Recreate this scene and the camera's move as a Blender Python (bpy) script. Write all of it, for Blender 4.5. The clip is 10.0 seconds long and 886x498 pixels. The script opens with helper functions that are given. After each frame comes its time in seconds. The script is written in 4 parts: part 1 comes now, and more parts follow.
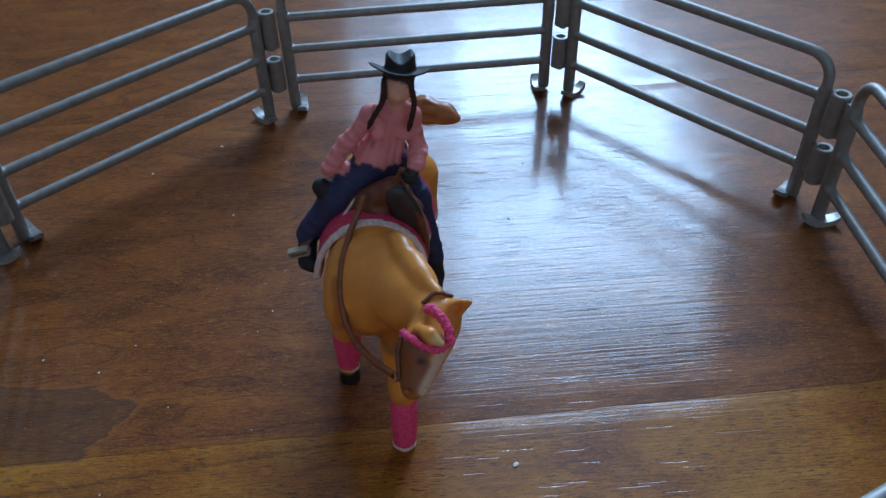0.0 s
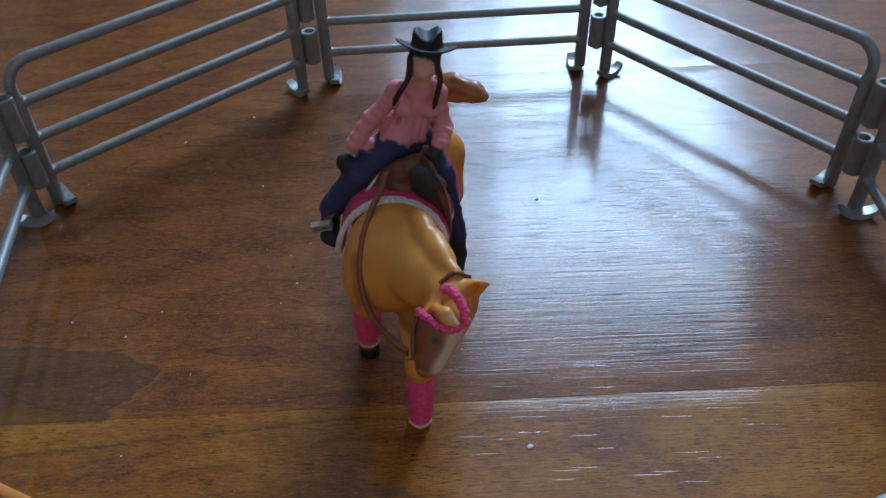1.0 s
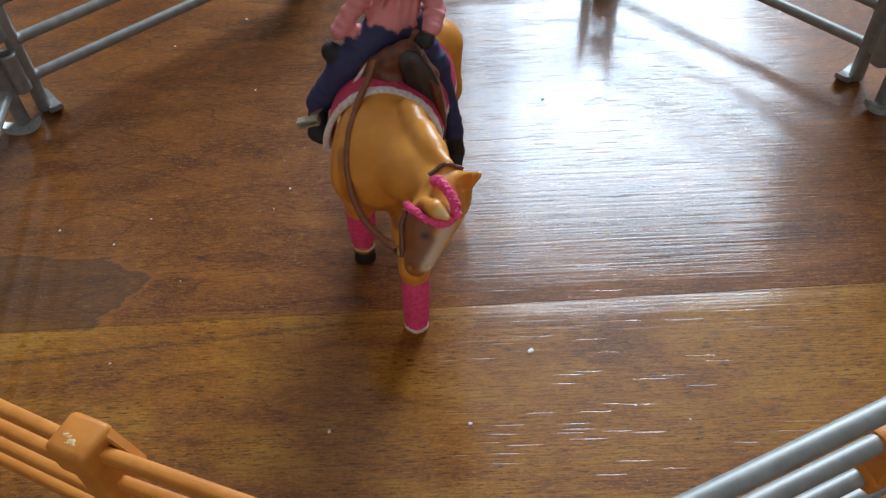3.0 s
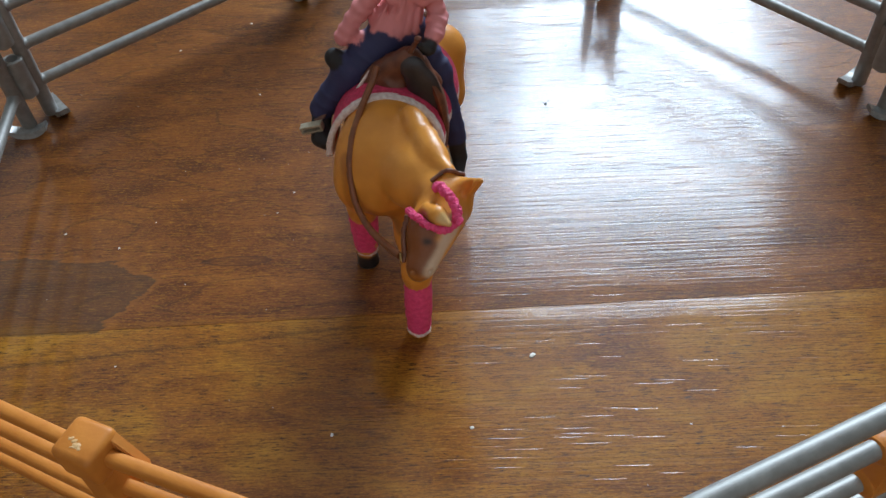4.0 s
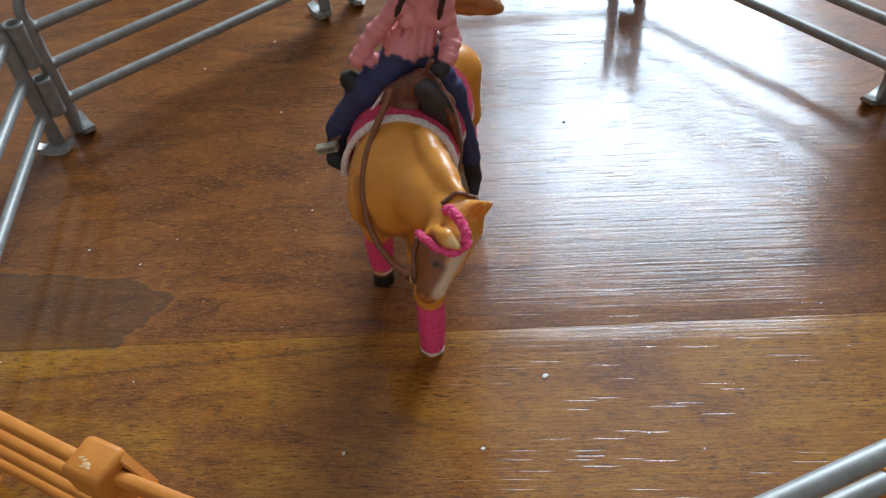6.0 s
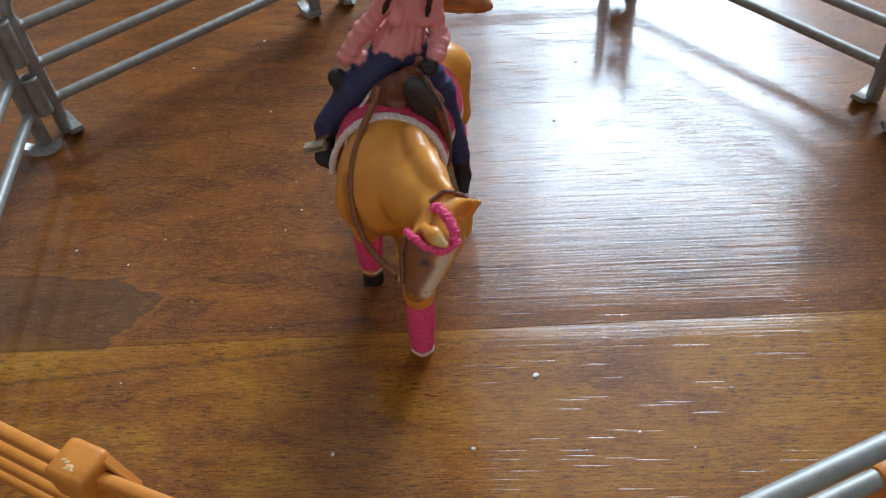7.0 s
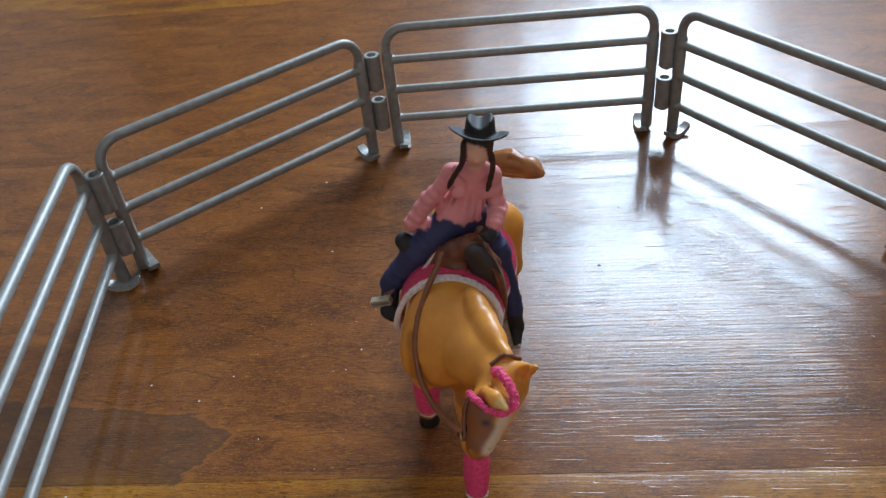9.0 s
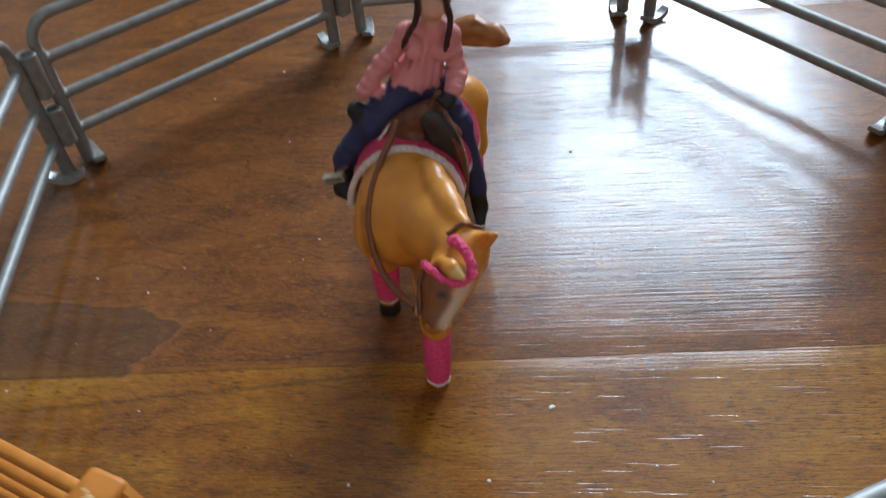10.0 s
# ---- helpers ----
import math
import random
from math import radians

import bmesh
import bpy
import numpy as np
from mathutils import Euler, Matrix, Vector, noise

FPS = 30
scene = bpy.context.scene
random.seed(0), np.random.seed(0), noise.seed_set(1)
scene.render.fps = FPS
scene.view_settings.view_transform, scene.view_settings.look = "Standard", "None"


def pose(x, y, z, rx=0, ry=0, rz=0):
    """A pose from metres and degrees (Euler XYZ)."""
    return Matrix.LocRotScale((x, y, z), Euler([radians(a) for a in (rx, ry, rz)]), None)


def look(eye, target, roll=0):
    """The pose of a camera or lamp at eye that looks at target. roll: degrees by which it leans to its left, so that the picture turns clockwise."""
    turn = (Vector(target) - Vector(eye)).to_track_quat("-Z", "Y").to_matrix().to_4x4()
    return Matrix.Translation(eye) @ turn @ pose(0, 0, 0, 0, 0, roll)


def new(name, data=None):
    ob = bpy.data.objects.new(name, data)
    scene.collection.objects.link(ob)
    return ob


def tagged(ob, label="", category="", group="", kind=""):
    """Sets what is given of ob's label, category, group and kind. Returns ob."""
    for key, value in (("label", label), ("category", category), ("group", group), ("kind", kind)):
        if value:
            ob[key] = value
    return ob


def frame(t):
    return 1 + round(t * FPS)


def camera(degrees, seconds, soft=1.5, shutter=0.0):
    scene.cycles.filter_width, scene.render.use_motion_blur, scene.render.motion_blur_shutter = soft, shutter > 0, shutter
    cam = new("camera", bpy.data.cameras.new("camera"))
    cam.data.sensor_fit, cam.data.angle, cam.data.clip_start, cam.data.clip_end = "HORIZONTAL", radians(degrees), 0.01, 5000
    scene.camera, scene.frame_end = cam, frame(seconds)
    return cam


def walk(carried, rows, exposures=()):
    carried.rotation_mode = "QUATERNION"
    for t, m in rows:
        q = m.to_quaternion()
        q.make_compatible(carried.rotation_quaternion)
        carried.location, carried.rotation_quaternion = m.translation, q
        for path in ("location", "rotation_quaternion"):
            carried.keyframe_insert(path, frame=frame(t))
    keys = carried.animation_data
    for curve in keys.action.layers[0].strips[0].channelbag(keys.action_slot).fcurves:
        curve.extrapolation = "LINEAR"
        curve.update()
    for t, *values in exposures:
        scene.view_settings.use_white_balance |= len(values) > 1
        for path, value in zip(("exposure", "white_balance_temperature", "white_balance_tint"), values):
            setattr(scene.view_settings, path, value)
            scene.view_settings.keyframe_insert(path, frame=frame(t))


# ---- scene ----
cam = camera(57.8, 10.0, shutter=0.5)
PATH = [
    (0, (0.0045, -0.1894, 0.2702), (0.111, 1.325, -1.032), -1.31),
    (0.5, (0.0081, -0.1876, 0.2706), (0.119, 1.325, -1.033), -2.45),
    (1, (0.0103, -0.1881, 0.2706), (0.023, 1.291, -1.076), -1.53),
    (1.5, (0.0095, -0.1880, 0.2658), (-0.006, 1.281, -1.091), -2.02),
    (1.7, (0.0107, -0.1860, 0.2610), (-0.023, 1.242, -1.139), -2.84),
    (1.8, (0.0113, -0.1847, 0.2582), (-0.089, 1.210, -1.171), -5.65),
    (2, (0.0123, -0.1850, 0.2566), (-0.082, 1.200, -1.184), -5.55),
    (2.2, (0.0130, -0.1859, 0.2546), (-0.068, 1.188, -1.196), -4.29),
    (2.3, (0.0153, -0.1860, 0.2486), (0.017, 1.144, -1.245), -0.58),
    (2.5, (0.0155, -0.1859, 0.2501), (-0.008, 1.166, -1.223), -1.70),
    (3, (0.0187, -0.1836, 0.2512), (-0.022, 1.166, -1.224), -3.68),
    (4.3, (0.0198, -0.1839, 0.2563), (-0.047, 1.170, -1.214), -4.29),
    (4.5, (0.0188, -0.1837, 0.2584), (-0.073, 1.189, -1.193), -4.80),
    (5, (0.0191, -0.1835, 0.2570), (-0.094, 1.190, -1.192), -5.70),
    (6.5, (0.0281, -0.1813, 0.2566), (-0.099, 1.187, -1.197), -5.68),
    (7, (0.0275, -0.1812, 0.2549), (-0.082, 1.190, -1.197), -5.48),
    (7.5, (0.0270, -0.1815, 0.2530), (-0.079, 1.188, -1.200), -5.39),
    (8, (0.0274, -0.1815, 0.2530), (-0.073, 1.182, -1.206), -5.51),
    (8.5, (0.0253, -0.1819, 0.2598), (-0.144, 1.195, -1.181), -7.71),
    (8.7, (0.0253, -0.1825, 0.2588), (-0.148, 1.200, -1.176), -8.24),
    (8.8, (0.0198, -0.1842, 0.2679), (-0.188, 1.260, -1.100), -7.59),
    (8.9, (0.0211, -0.1821, 0.2799), (-0.197, 1.320, -1.022), -8.14),
    (9, (0.0213, -0.1835, 0.2867), (-0.167, 1.353, -0.980), -6.35),
    (9.3, (0.0215, -0.1843, 0.2839), (-0.168, 1.348, -0.987), -6.85),
    (9.5, (0.0220, -0.1826, 0.2835), (-0.160, 1.335, -1.006), -6.68),
    (9.8, (0.0235, -0.1829, 0.2750), (-0.141, 1.289, -1.069), -6.54),
    (9.9, (0.0263, -0.1821, 0.2654), (-0.127, 1.236, -1.136), -6.87),
    (10, (0.0271, -0.1810, 0.2576), (-0.118, 1.235, -1.147), -6.07),
]
walk(cam, [(t, look(eye, target, roll)) for t, eye, target, roll in PATH],
     [(0.0, -0.60, 4880, 7), (0.5, -0.60, 4960, 7), (1.0, -0.55, 5090, 8), (1.5, -0.48, 5290, 9), (2.0, -0.26, 5700, 10), (2.5, -0.02, 6150, 10), (8.5, 0.08, 6150, 10), (9.0, 0.02, 5950, 10), (9.5, -0.08, 5950, 10), (10.0, -0.06, 6050, 10)])

# ---- world, window light ----
world = bpy.data.worlds.new("world")
scene.world = world
world.use_nodes = True
wn = world.node_tree.nodes
sky = wn.new("ShaderNodeTexSky")
sky.sky_type = "NISHITA"
sky.sun_disc = False
sky.sun_elevation, sky.sun_rotation = radians(38), radians(20)
wn["Background"].inputs["Strength"].default_value = 0.08
world.node_tree.links.new(sky.outputs["Color"], wn["Background"].inputs["Color"])

WIN_Y, WIN_X0, WIN_X1, WIN_Z0, WIN_Z1 = 1.9, -0.14, 1.46, 0.66, 2.14


def area_lamp(name, x, y, z, w, h, power, colour, target):
    data = bpy.data.lights.new(name, "AREA")
    data.shape, data.size, data.size_y, data.energy, data.color = "RECTANGLE", w, h, power, colour
    ob = new(name, data)
    ob.matrix_world = look((x, y, z), target)
    return ob


def daylight(x0, x1, z0, z1, radiance):
    """Sky light standing in the opening; radiance is watts for each square metre."""
    area_lamp("window_sky", (x0 + x1) / 2, WIN_Y + 0.06, (z0 + z1) / 2, x1 - x0, z1 - z0, 1.28 * radiance * (x1 - x0) * (z1 - z0), (0.70, 0.865, 1.0), ((x0 + x1) / 2, 0, (z0 + z1) / 2))


# the sky is brightest in the middle of the window, and fades towards its sides and its top
for zone in ((-0.10, 0.06, 0.70, 1.70, 14), (0.06, 0.22, 0.70, 1.70, 42), (-0.04, 0.20, 1.70, 2.10, 20),
             (0.22, 0.68, 0.70, 0.96, 78), (0.68, 0.75, 0.70, 0.96, 20),
             (0.22, 0.90, 0.96, 1.30, 78), (0.90, 0.98, 0.96, 1.30, 20),
             (0.22, 1.09, 1.30, 1.70, 77), (1.09, 1.17, 1.30, 1.70, 20),
             (0.20, 1.18, 1.70, 2.10, 42)):
    daylight(*zone)

# ---- materials ----


class Nodes:
    """A material with a Principled shader and short ways to add nodes."""

    def __init__(self, name):
        self.mat = bpy.data.materials.new(name)
        self.mat.use_nodes = True
        self.tree = self.mat.node_tree
        self.out = self.tree.nodes["Principled BSDF"]

    def add(self, kind, **inputs):
        n = self.tree.nodes.new("ShaderNode" + kind)
        for k, v in inputs.items():
            key = k.replace("_", " ")
            if key in n.inputs:
                self.put(n.inputs[key], v)
        return n

    def put(self, socket, v):
        if hasattr(v, "is_output"):
            self.tree.links.new(v, socket)
        else:
            socket.default_value = v

    def set(self, name, v):
        self.put(self.out.inputs[name], v)

    def place(self, scale, offset=None):
        """World position, scaled."""
        pos = self.add("NewGeometry").outputs["Position"]
        if offset is not None:
            a = self.add("VectorMath")
            self.put(a.inputs[0], pos), self.put(a.inputs[1], offset)
            pos = a.outputs[0]
        m = self.add("VectorMath")
        m.operation = "MULTIPLY"
        self.put(m.inputs[0], pos), self.put(m.inputs[1], scale)
        return m.outputs[0]

    def noise(self, vec, scale=1.0, detail=4.0, rough=0.55, distort=0.0):
        n = self.add("TexNoise", Scale=scale, Detail=detail, Roughness=rough, Distortion=distort)
        self.put(n.inputs["Vector"], vec)
        return n.outputs["Fac"]

    def ramp(self, fac, *stops):
        r = self.add("ValToRGB")
        self.put(r.inputs["Fac"], fac)
        e = r.color_ramp.elements
        e[0].position, e[0].color = stops[0][0], (*stops[0][1], 1)
        e[1].position, e[1].color = stops[-1][0], (*stops[-1][1], 1)
        for p, c in stops[1:-1]:
            e.new(p).color = (*c, 1)
        return r.outputs["Color"]

    def mix(self, fac, a, b, mode="MIX"):
        m = self.tree.nodes.new("ShaderNodeMix")
        m.data_type, m.blend_type = "RGBA", mode
        self.put(m.inputs[0], fac)
        for i, v in ((6, a), (7, b)):
            self.put(m.inputs[i], (*v, 1) if isinstance(v, tuple) else v)
        return m.outputs[2]

    def math(self, op, a, b=0.0, c=0.0):
        m = self.add("Math")
        m.operation = op
        for i, v in enumerate((a, b, c)):
            self.put(m.inputs[i], v)
        return m.outputs[0]

    def bump(self, height, strength, distance, normal=None):
        b = self.add("Bump", Strength=strength, Distance=distance, Height=height)
        if normal is not None:
            self.put(b.inputs["Normal"], normal)
        return b.outputs["Normal"]


def grey(v):
    return (v, v, v)


def plastic(name, colour, dark, rough=0.4, scale=180.0, bump=0.25, metal=0.0, fine=1500.0, spec=0.5):
    """Moulded plastic or paint: two tones at two scales, with a fine relief."""
    n = Nodes(name)
    p = n.place(grey(1.0))
    big, small = n.noise(p, scale, 3), n.noise(p, fine, 2)
    col = n.mix(n.ramp(big, (0.35, grey(0)), (0.7, grey(1))), dark, colour)
    n.set("Base Color", n.mix(n.math("MULTIPLY", small, 0.25), col, dark))
    n.set("Roughness", n.math("MULTIPLY_ADD", big, 0.2, rough - 0.1))
    n.set("Metallic", metal), n.set("Specular IOR Level", spec)
    n.set("Normal", n.bump(n.math("ADD", big, n.math("MULTIPLY", small, 0.4)), bump, 0.0004))
    return n.mat


def floor_wood(name, red, gold, golden):
    """Printed laminate with an embossed grain: two families of tones, of which golden is the share of the second."""
    n = Nodes(name)
    rnd = n.add("ObjectInfo").outputs["Random"]
    off = n.add("CombineXYZ")
    n.put(off.inputs[0], n.math("MULTIPLY", rnd, 37.0)), n.put(off.inputs[1], n.math("MULTIPLY", rnd, 11.0))
    o = off.outputs[0]
    sep = n.add("SeparateXYZ")
    n.put(sep.inputs[0], n.add("NewGeometry").outputs["Position"])
    px, py = sep.outputs[0], sep.outputs[1]
    figure = n.noise(n.place((9.0, 60.0, 1.0), o), 1.0, 5, 0.6, 1.0)
    cloud = n.noise(n.place((20.0, 42.0, 1.0), o), 1.0, 3, 0.6, 0.9)
    streak = n.noise(n.place((45.0, 900.0, 1.0), o), 1.0, 4, 0.65)
    pores = n.noise(n.place((150.0, 2300.0, 1.0), o), 1.0, 2, 0.5)
    tone = n.math("MULTIPLY_ADD", cloud, 0.8, n.math("MULTIPLY_ADD", figure, 0.5, -0.15))
    shade = lambda t: n.ramp(tone, (0.32, t[0]), (0.45, t[1]), (0.58, t[2]), (0.72, t[3]))
    # golden sapwood drifts along the board, and lies in a wedge along its far edge
    drift = n.noise(n.place((11.0, 26.0, 1.0), o), 1.0, 3, 0.55, 0.8)
    side = n.math("MINIMUM", n.math("MAXIMUM", px, -0.16), 0.16)
    share = n.ramp(n.math("MULTIPLY_ADD", side, 0.55 if golden > 0.3 else 0.0, n.math("ADD", drift, golden - 0.5)), (0.44, grey(0)), (0.58, grey(1)))
    wave = n.math("SUBTRACT", n.noise(n.place((40.0, 150.0, 1.0)), 1.0, 4, 0.6, 0.5), 0.5)
    edge = n.math("MULTIPLY_ADD", wave, 0.006, n.math("MULTIPLY_ADD", px, 0.095, n.math("SUBTRACT", 0.0098, py)))
    wedge = n.math("MULTIPLY", n.math("LESS_THAN", edge, 0.0), n.math("LESS_THAN", py, 0.0155))
    share = n.math("MULTIPLY", n.math("MAXIMUM", share, wedge), 0.9 if golden > 0.3 else 0.45)
    col = n.mix(share, shade(red), shade(gold))
    col = n.mix(n.math("MULTIPLY", rnd, 0.12), col, red[2])
    if golden > 0.3:
        seam = n.math("ABSOLUTE", n.math("MULTIPLY_ADD", edge, 1.0, 0.0012))
        col = n.mix(n.math("MULTIPLY", n.ramp(n.math("MULTIPLY", seam, 100.0), (0.0, grey(0.6)), (0.16, grey(0.0))), n.math("LESS_THAN", px, -0.02)), col, (0.050, 0.018, 0.008))
    col = n.mix(n.ramp(streak, (0.46, grey(0)), (0.76, grey(0.40))), col, (0.060, 0.022, 0.010))
    rings = n.math("PINGPONG", n.math("MULTIPLY", n.noise(n.place((5.0, 26.0, 1.0), o), 1.0, 2, 0.45, 0.6), 9.0), 0.5)
    col = n.mix(n.ramp(rings, (0.0, grey(0.28 if golden > 0.3 else 0.55)), (0.08, grey(0.0))), col, (0.055, 0.020, 0.010))
    # short dark and pale ticks of the printed grain
    fleck = n.noise(n.place((190.0, 1500.0, 1.0), o), 1.0, 4, 0.62, 0.15)
    patch = n.ramp(n.noise(n.place((26.0, 70.0, 1.0), o), 1.0, 3, 0.6, 0.6), (0.36, grey(0.15)), (0.60, grey(1)))
    col = n.mix(n.math("MULTIPLY", n.ramp(fleck, (0.36, grey(1.0 if golden > 0.3 else 0.65)), (0.46, grey(0.0))), patch), col, (0.040, 0.015, 0.007))
    col = n.mix(n.ramp(fleck, (0.55, grey(0.0)), (0.68, grey(0.60))), col, gold[3])
    col = n.mix(n.ramp(pores, (0.57, grey(0)), (0.68, grey(0.60))), col, (0.035, 0.014, 0.007))
    speck = n.noise(n.place((700.0, 2100.0, 1.0), o), 1.0, 2, 0.6)
    col = n.mix(n.ramp(speck, (0.36, grey(0.32 if golden > 0.3 else 0.22)), (0.47, grey(0.0))), col, (0.060, 0.022, 0.008))
    col = n.mix(n.ramp(speck, (0.54, grey(0.0)), (0.66, grey(0.32))), col, gold[3])
    # a dark heartwood figure with a pointed end, a dark ragged border, a pale rim, and a small eye beside it
    wob = n.math("SUBTRACT", n.noise(n.place((50.0, 130.0, 1.0)), 1.0, 6, 0.65, 0.6), 0.5)
    upper = n.math("SUBTRACT", n.math("MULTIPLY_ADD", n.math("ADD", px, 0.132), -0.09, 0.0478), py)
    shoulder = n.math("MULTIPLY", n.math("SUBTRACT", n.math("MULTIPLY_ADD", px, -0.56, -0.0255), py), 0.9)
    lower = n.math("MULTIPLY", n.math("SUBTRACT", n.math("MULTIPLY_ADD", py, 0.72, -0.1378), px), 0.8)
    inner = n.math("MINIMUM", n.math("MINIMUM", upper, shoulder), lower)
    inner = n.math("MULTIPLY_ADD", wob, 0.017, inner)
    behind = n.math("GREATER_THAN", py, 0.0105)
    depth = n.math("MULTIPLY_ADD", inner, 100.0, 0.5)
    col = n.mix(n.math("MULTIPLY", n.ramp(depth, (0.12, grey(0)), (0.34, grey(0.55)), (0.5, grey(0.0))), behind), col, red[3])
    core = n.mix(n.ramp(streak, (0.35, grey(0)), (0.65, grey(1))), (0.052, 0.030, 0.017), (0.090, 0.047, 0.022))
    fill = n.math("MULTIPLY", n.ramp(depth, (0.40, grey(0.0)), (0.50, grey(0.76)), (0.62, grey(0.62)), (0.85, grey(0.48))), behind)
    col = n.mix(fill, col, core)
    u = n.math("DIVIDE", n.math("ADD", px, 0.0775), 0.0165)
    v = n.math("DIVIDE", n.math("SUBTRACT", py, 0.0468), 0.0030)
    oval = n.math("MULTIPLY_ADD", wob, 2.0, n.math("ADD", n.math("MULTIPLY", u, u), n.math("MULTIPLY", v, v)))
    col = n.mix(n.ramp(oval, (0.0, grey(0.25)), (0.55, grey(0.35)), (0.80, grey(0.75)), (1.0, grey(0.0))), col, (0.046, 0.020, 0.012))
    n.set("Base Color", col)
    n.set("Roughness", n.math("MULTIPLY_ADD", streak, 0.10, 0.36))
    n.set("Specular IOR Level", 0.13)
    n.set("Coat Weight", 0.58), n.set("Coat Roughness", 0.096), n.set("Coat IOR", 1.5)
    # fine brushed grooves, and sparse embossed pores, short and thin
    cell = n.add("TexVoronoi", Scale=1.0)
    cell.voronoi_dimensions = "2D"
    across = n.math("MULTIPLY", py, 1250.0)
    scatter = n.add("CombineXYZ")
    n.put(scatter.inputs[0], n.math("ADD", n.math("MULTIPLY_ADD", px, 54.0, n.math("MULTIPLY", rnd, 90.0)), n.math("MULTIPLY", across, 0.43)))
    n.put(scatter.inputs[1], across)
    n.put(cell.inputs["Vector"], scatter.outputs[0])
    pick = n.add("SeparateXYZ")
    n.put(pick.inputs[0], cell.outputs["Color"])
    emboss = n.math("MULTIPLY", n.ramp(cell.outputs["Distance"], (0.14, grey(1)), (0.40, grey(0))), n.math("GREATER_THAN", pick.outputs[0], 0.895))
    groove = n.noise(n.place((14.0, 820.0, 1.0), o), 1.0, 2, 0.5)
    normal = n.bump(emboss, 0.8, -0.00007, n.bump(groove, 0.10, -0.0011))
    n.set("Normal", normal), n.set("Coat Normal", normal)
    return n.mat


RED_TONES = ((0.108, 0.0310, 0.0095), (0.172, 0.0510, 0.0130), (0.228, 0.0700, 0.0150), (0.280, 0.0970, 0.0190))
GOLD_TONES = ((0.190, 0.0560, 0.0060), (0.300, 0.1020, 0.0085), (0.360, 0.1420, 0.0110), (0.450, 0.1980, 0.0170))
WOOD = floor_wood("reddish_laminate_wood", RED_TONES, GOLD_TONES, 0.25)
WOOD_GOLD = floor_wood("golden_laminate_wood", RED_TONES, GOLD_TONES, 0.60)
SILVER = plastic("silver_grey_plastic", (0.34, 0.320, 0.290), (0.25, 0.234, 0.212), 0.52, 220, 0.12, 0.45)
# copy of the grey, glossier and coloured paler for window light on the feet
SILVER_LIT_GLOSS = plastic("lit_silver_grey_plastic", (0.40, 0.385, 0.36), (0.27, 0.255, 0.235), 0.34, 420, 0.35, 0.45)
TAN = plastic("tan_plastic", (0.66, 0.235, 0.034), (0.55, 0.175, 0.022), 0.48, 150, 0.3, spec=0.35)
PINK = plastic("hot_pink_paint", (0.90, 0.085, 0.235), (0.72, 0.044, 0.15), 0.65, 600, 1.2)
BLANKET_PINK = plastic("blanket_pink_paint", (0.78, 0.055, 0.140), (0.50, 0.026, 0.070), 0.7, 700, 1.6)
WHITE_TRIM = plastic("white_fleece_paint", (0.84, 0.73, 0.66), (0.64, 0.46, 0.40), 0.7, 700, 0.8)
LEATHER = plastic("brown_leather_paint", (0.20, 0.060, 0.022), (0.11, 0.030, 0.012), 0.4, 300, 0.5)
DARK_SADDLE = plastic("dark_saddle_paint", (0.040, 0.026, 0.024), (0.024, 0.017, 0.016), 0.4, 300, 0.6)
REIN_BROWN = plastic("reddish_rein_paint", (0.25, 0.078, 0.022), (0.17, 0.048, 0.014), 0.45, 300, 0.5)
GOLD = plastic("brass_paint", (0.60, 0.42, 0.18), (0.45, 0.28, 0.10), 0.3, 300, 0.2, 0.8)
# one wall paint, lightened to the south and darkened east to steer bounced light
WALL_FILL = plastic("fill_wall_paint", (0.72, 0.67, 0.605), (0.69, 0.64, 0.575), 0.8, 4, 0.1, 0, 200)
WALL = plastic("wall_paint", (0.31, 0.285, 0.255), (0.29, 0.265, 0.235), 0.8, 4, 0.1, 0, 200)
WALL_DIMMED = plastic("dimmed_wall_paint", (0.15, 0.135, 0.12), (0.14, 0.125, 0.11), 0.8, 4, 0.1, 0, 200)
CEILING = plastic("ceiling_paint", (0.43, 0.41, 0.385), (0.41, 0.39, 0.365), 0.85, 4, 0.1, 0, 200)
FRAME_WHITE = plastic("window_frame_paint", (0.78, 0.78, 0.77), (0.72, 0.72, 0.70), 0.4, 12, 0.1, 0, 300)
STIRRUP = plastic("pale_stirrup_paint", (0.42, 0.35, 0.24), (0.26, 0.20, 0.13), 0.45, 600, 0.3)


def figurine_paint(name, rough):
    """Brushed paint of a moulded figure: its colour fields lie on the mesh."""
    n = Nodes(name)
    a = n.add("Attribute")
    a.attribute_name = "paint"
    p = n.place(grey(1.0))
    big, small = n.noise(p, 90, 3), n.noise(p, 900, 3)
    dark = n.mix(0.5, a.outputs["Color"], (0.55, 0.38, 0.30), "MULTIPLY")
    col = n.mix(n.ramp(big, (0.32, grey(0.60)), (0.62, grey(0.0))), a.outputs["Color"], dark)
    n.set("Base Color", n.mix(n.math("MULTIPLY", small, 0.22), col, dark))
    n.set("Roughness", n.math("MULTIPLY_ADD", small, 0.25, rough - 0.12))
    n.set("Specular IOR Level", 0.36)
    n.set("Normal", n.bump(n.math("ADD", n.math("MULTIPLY", big, 0.5), n.math("MULTIPLY", small, 0.6)), 0.35, 0.0004))
    return n.mat


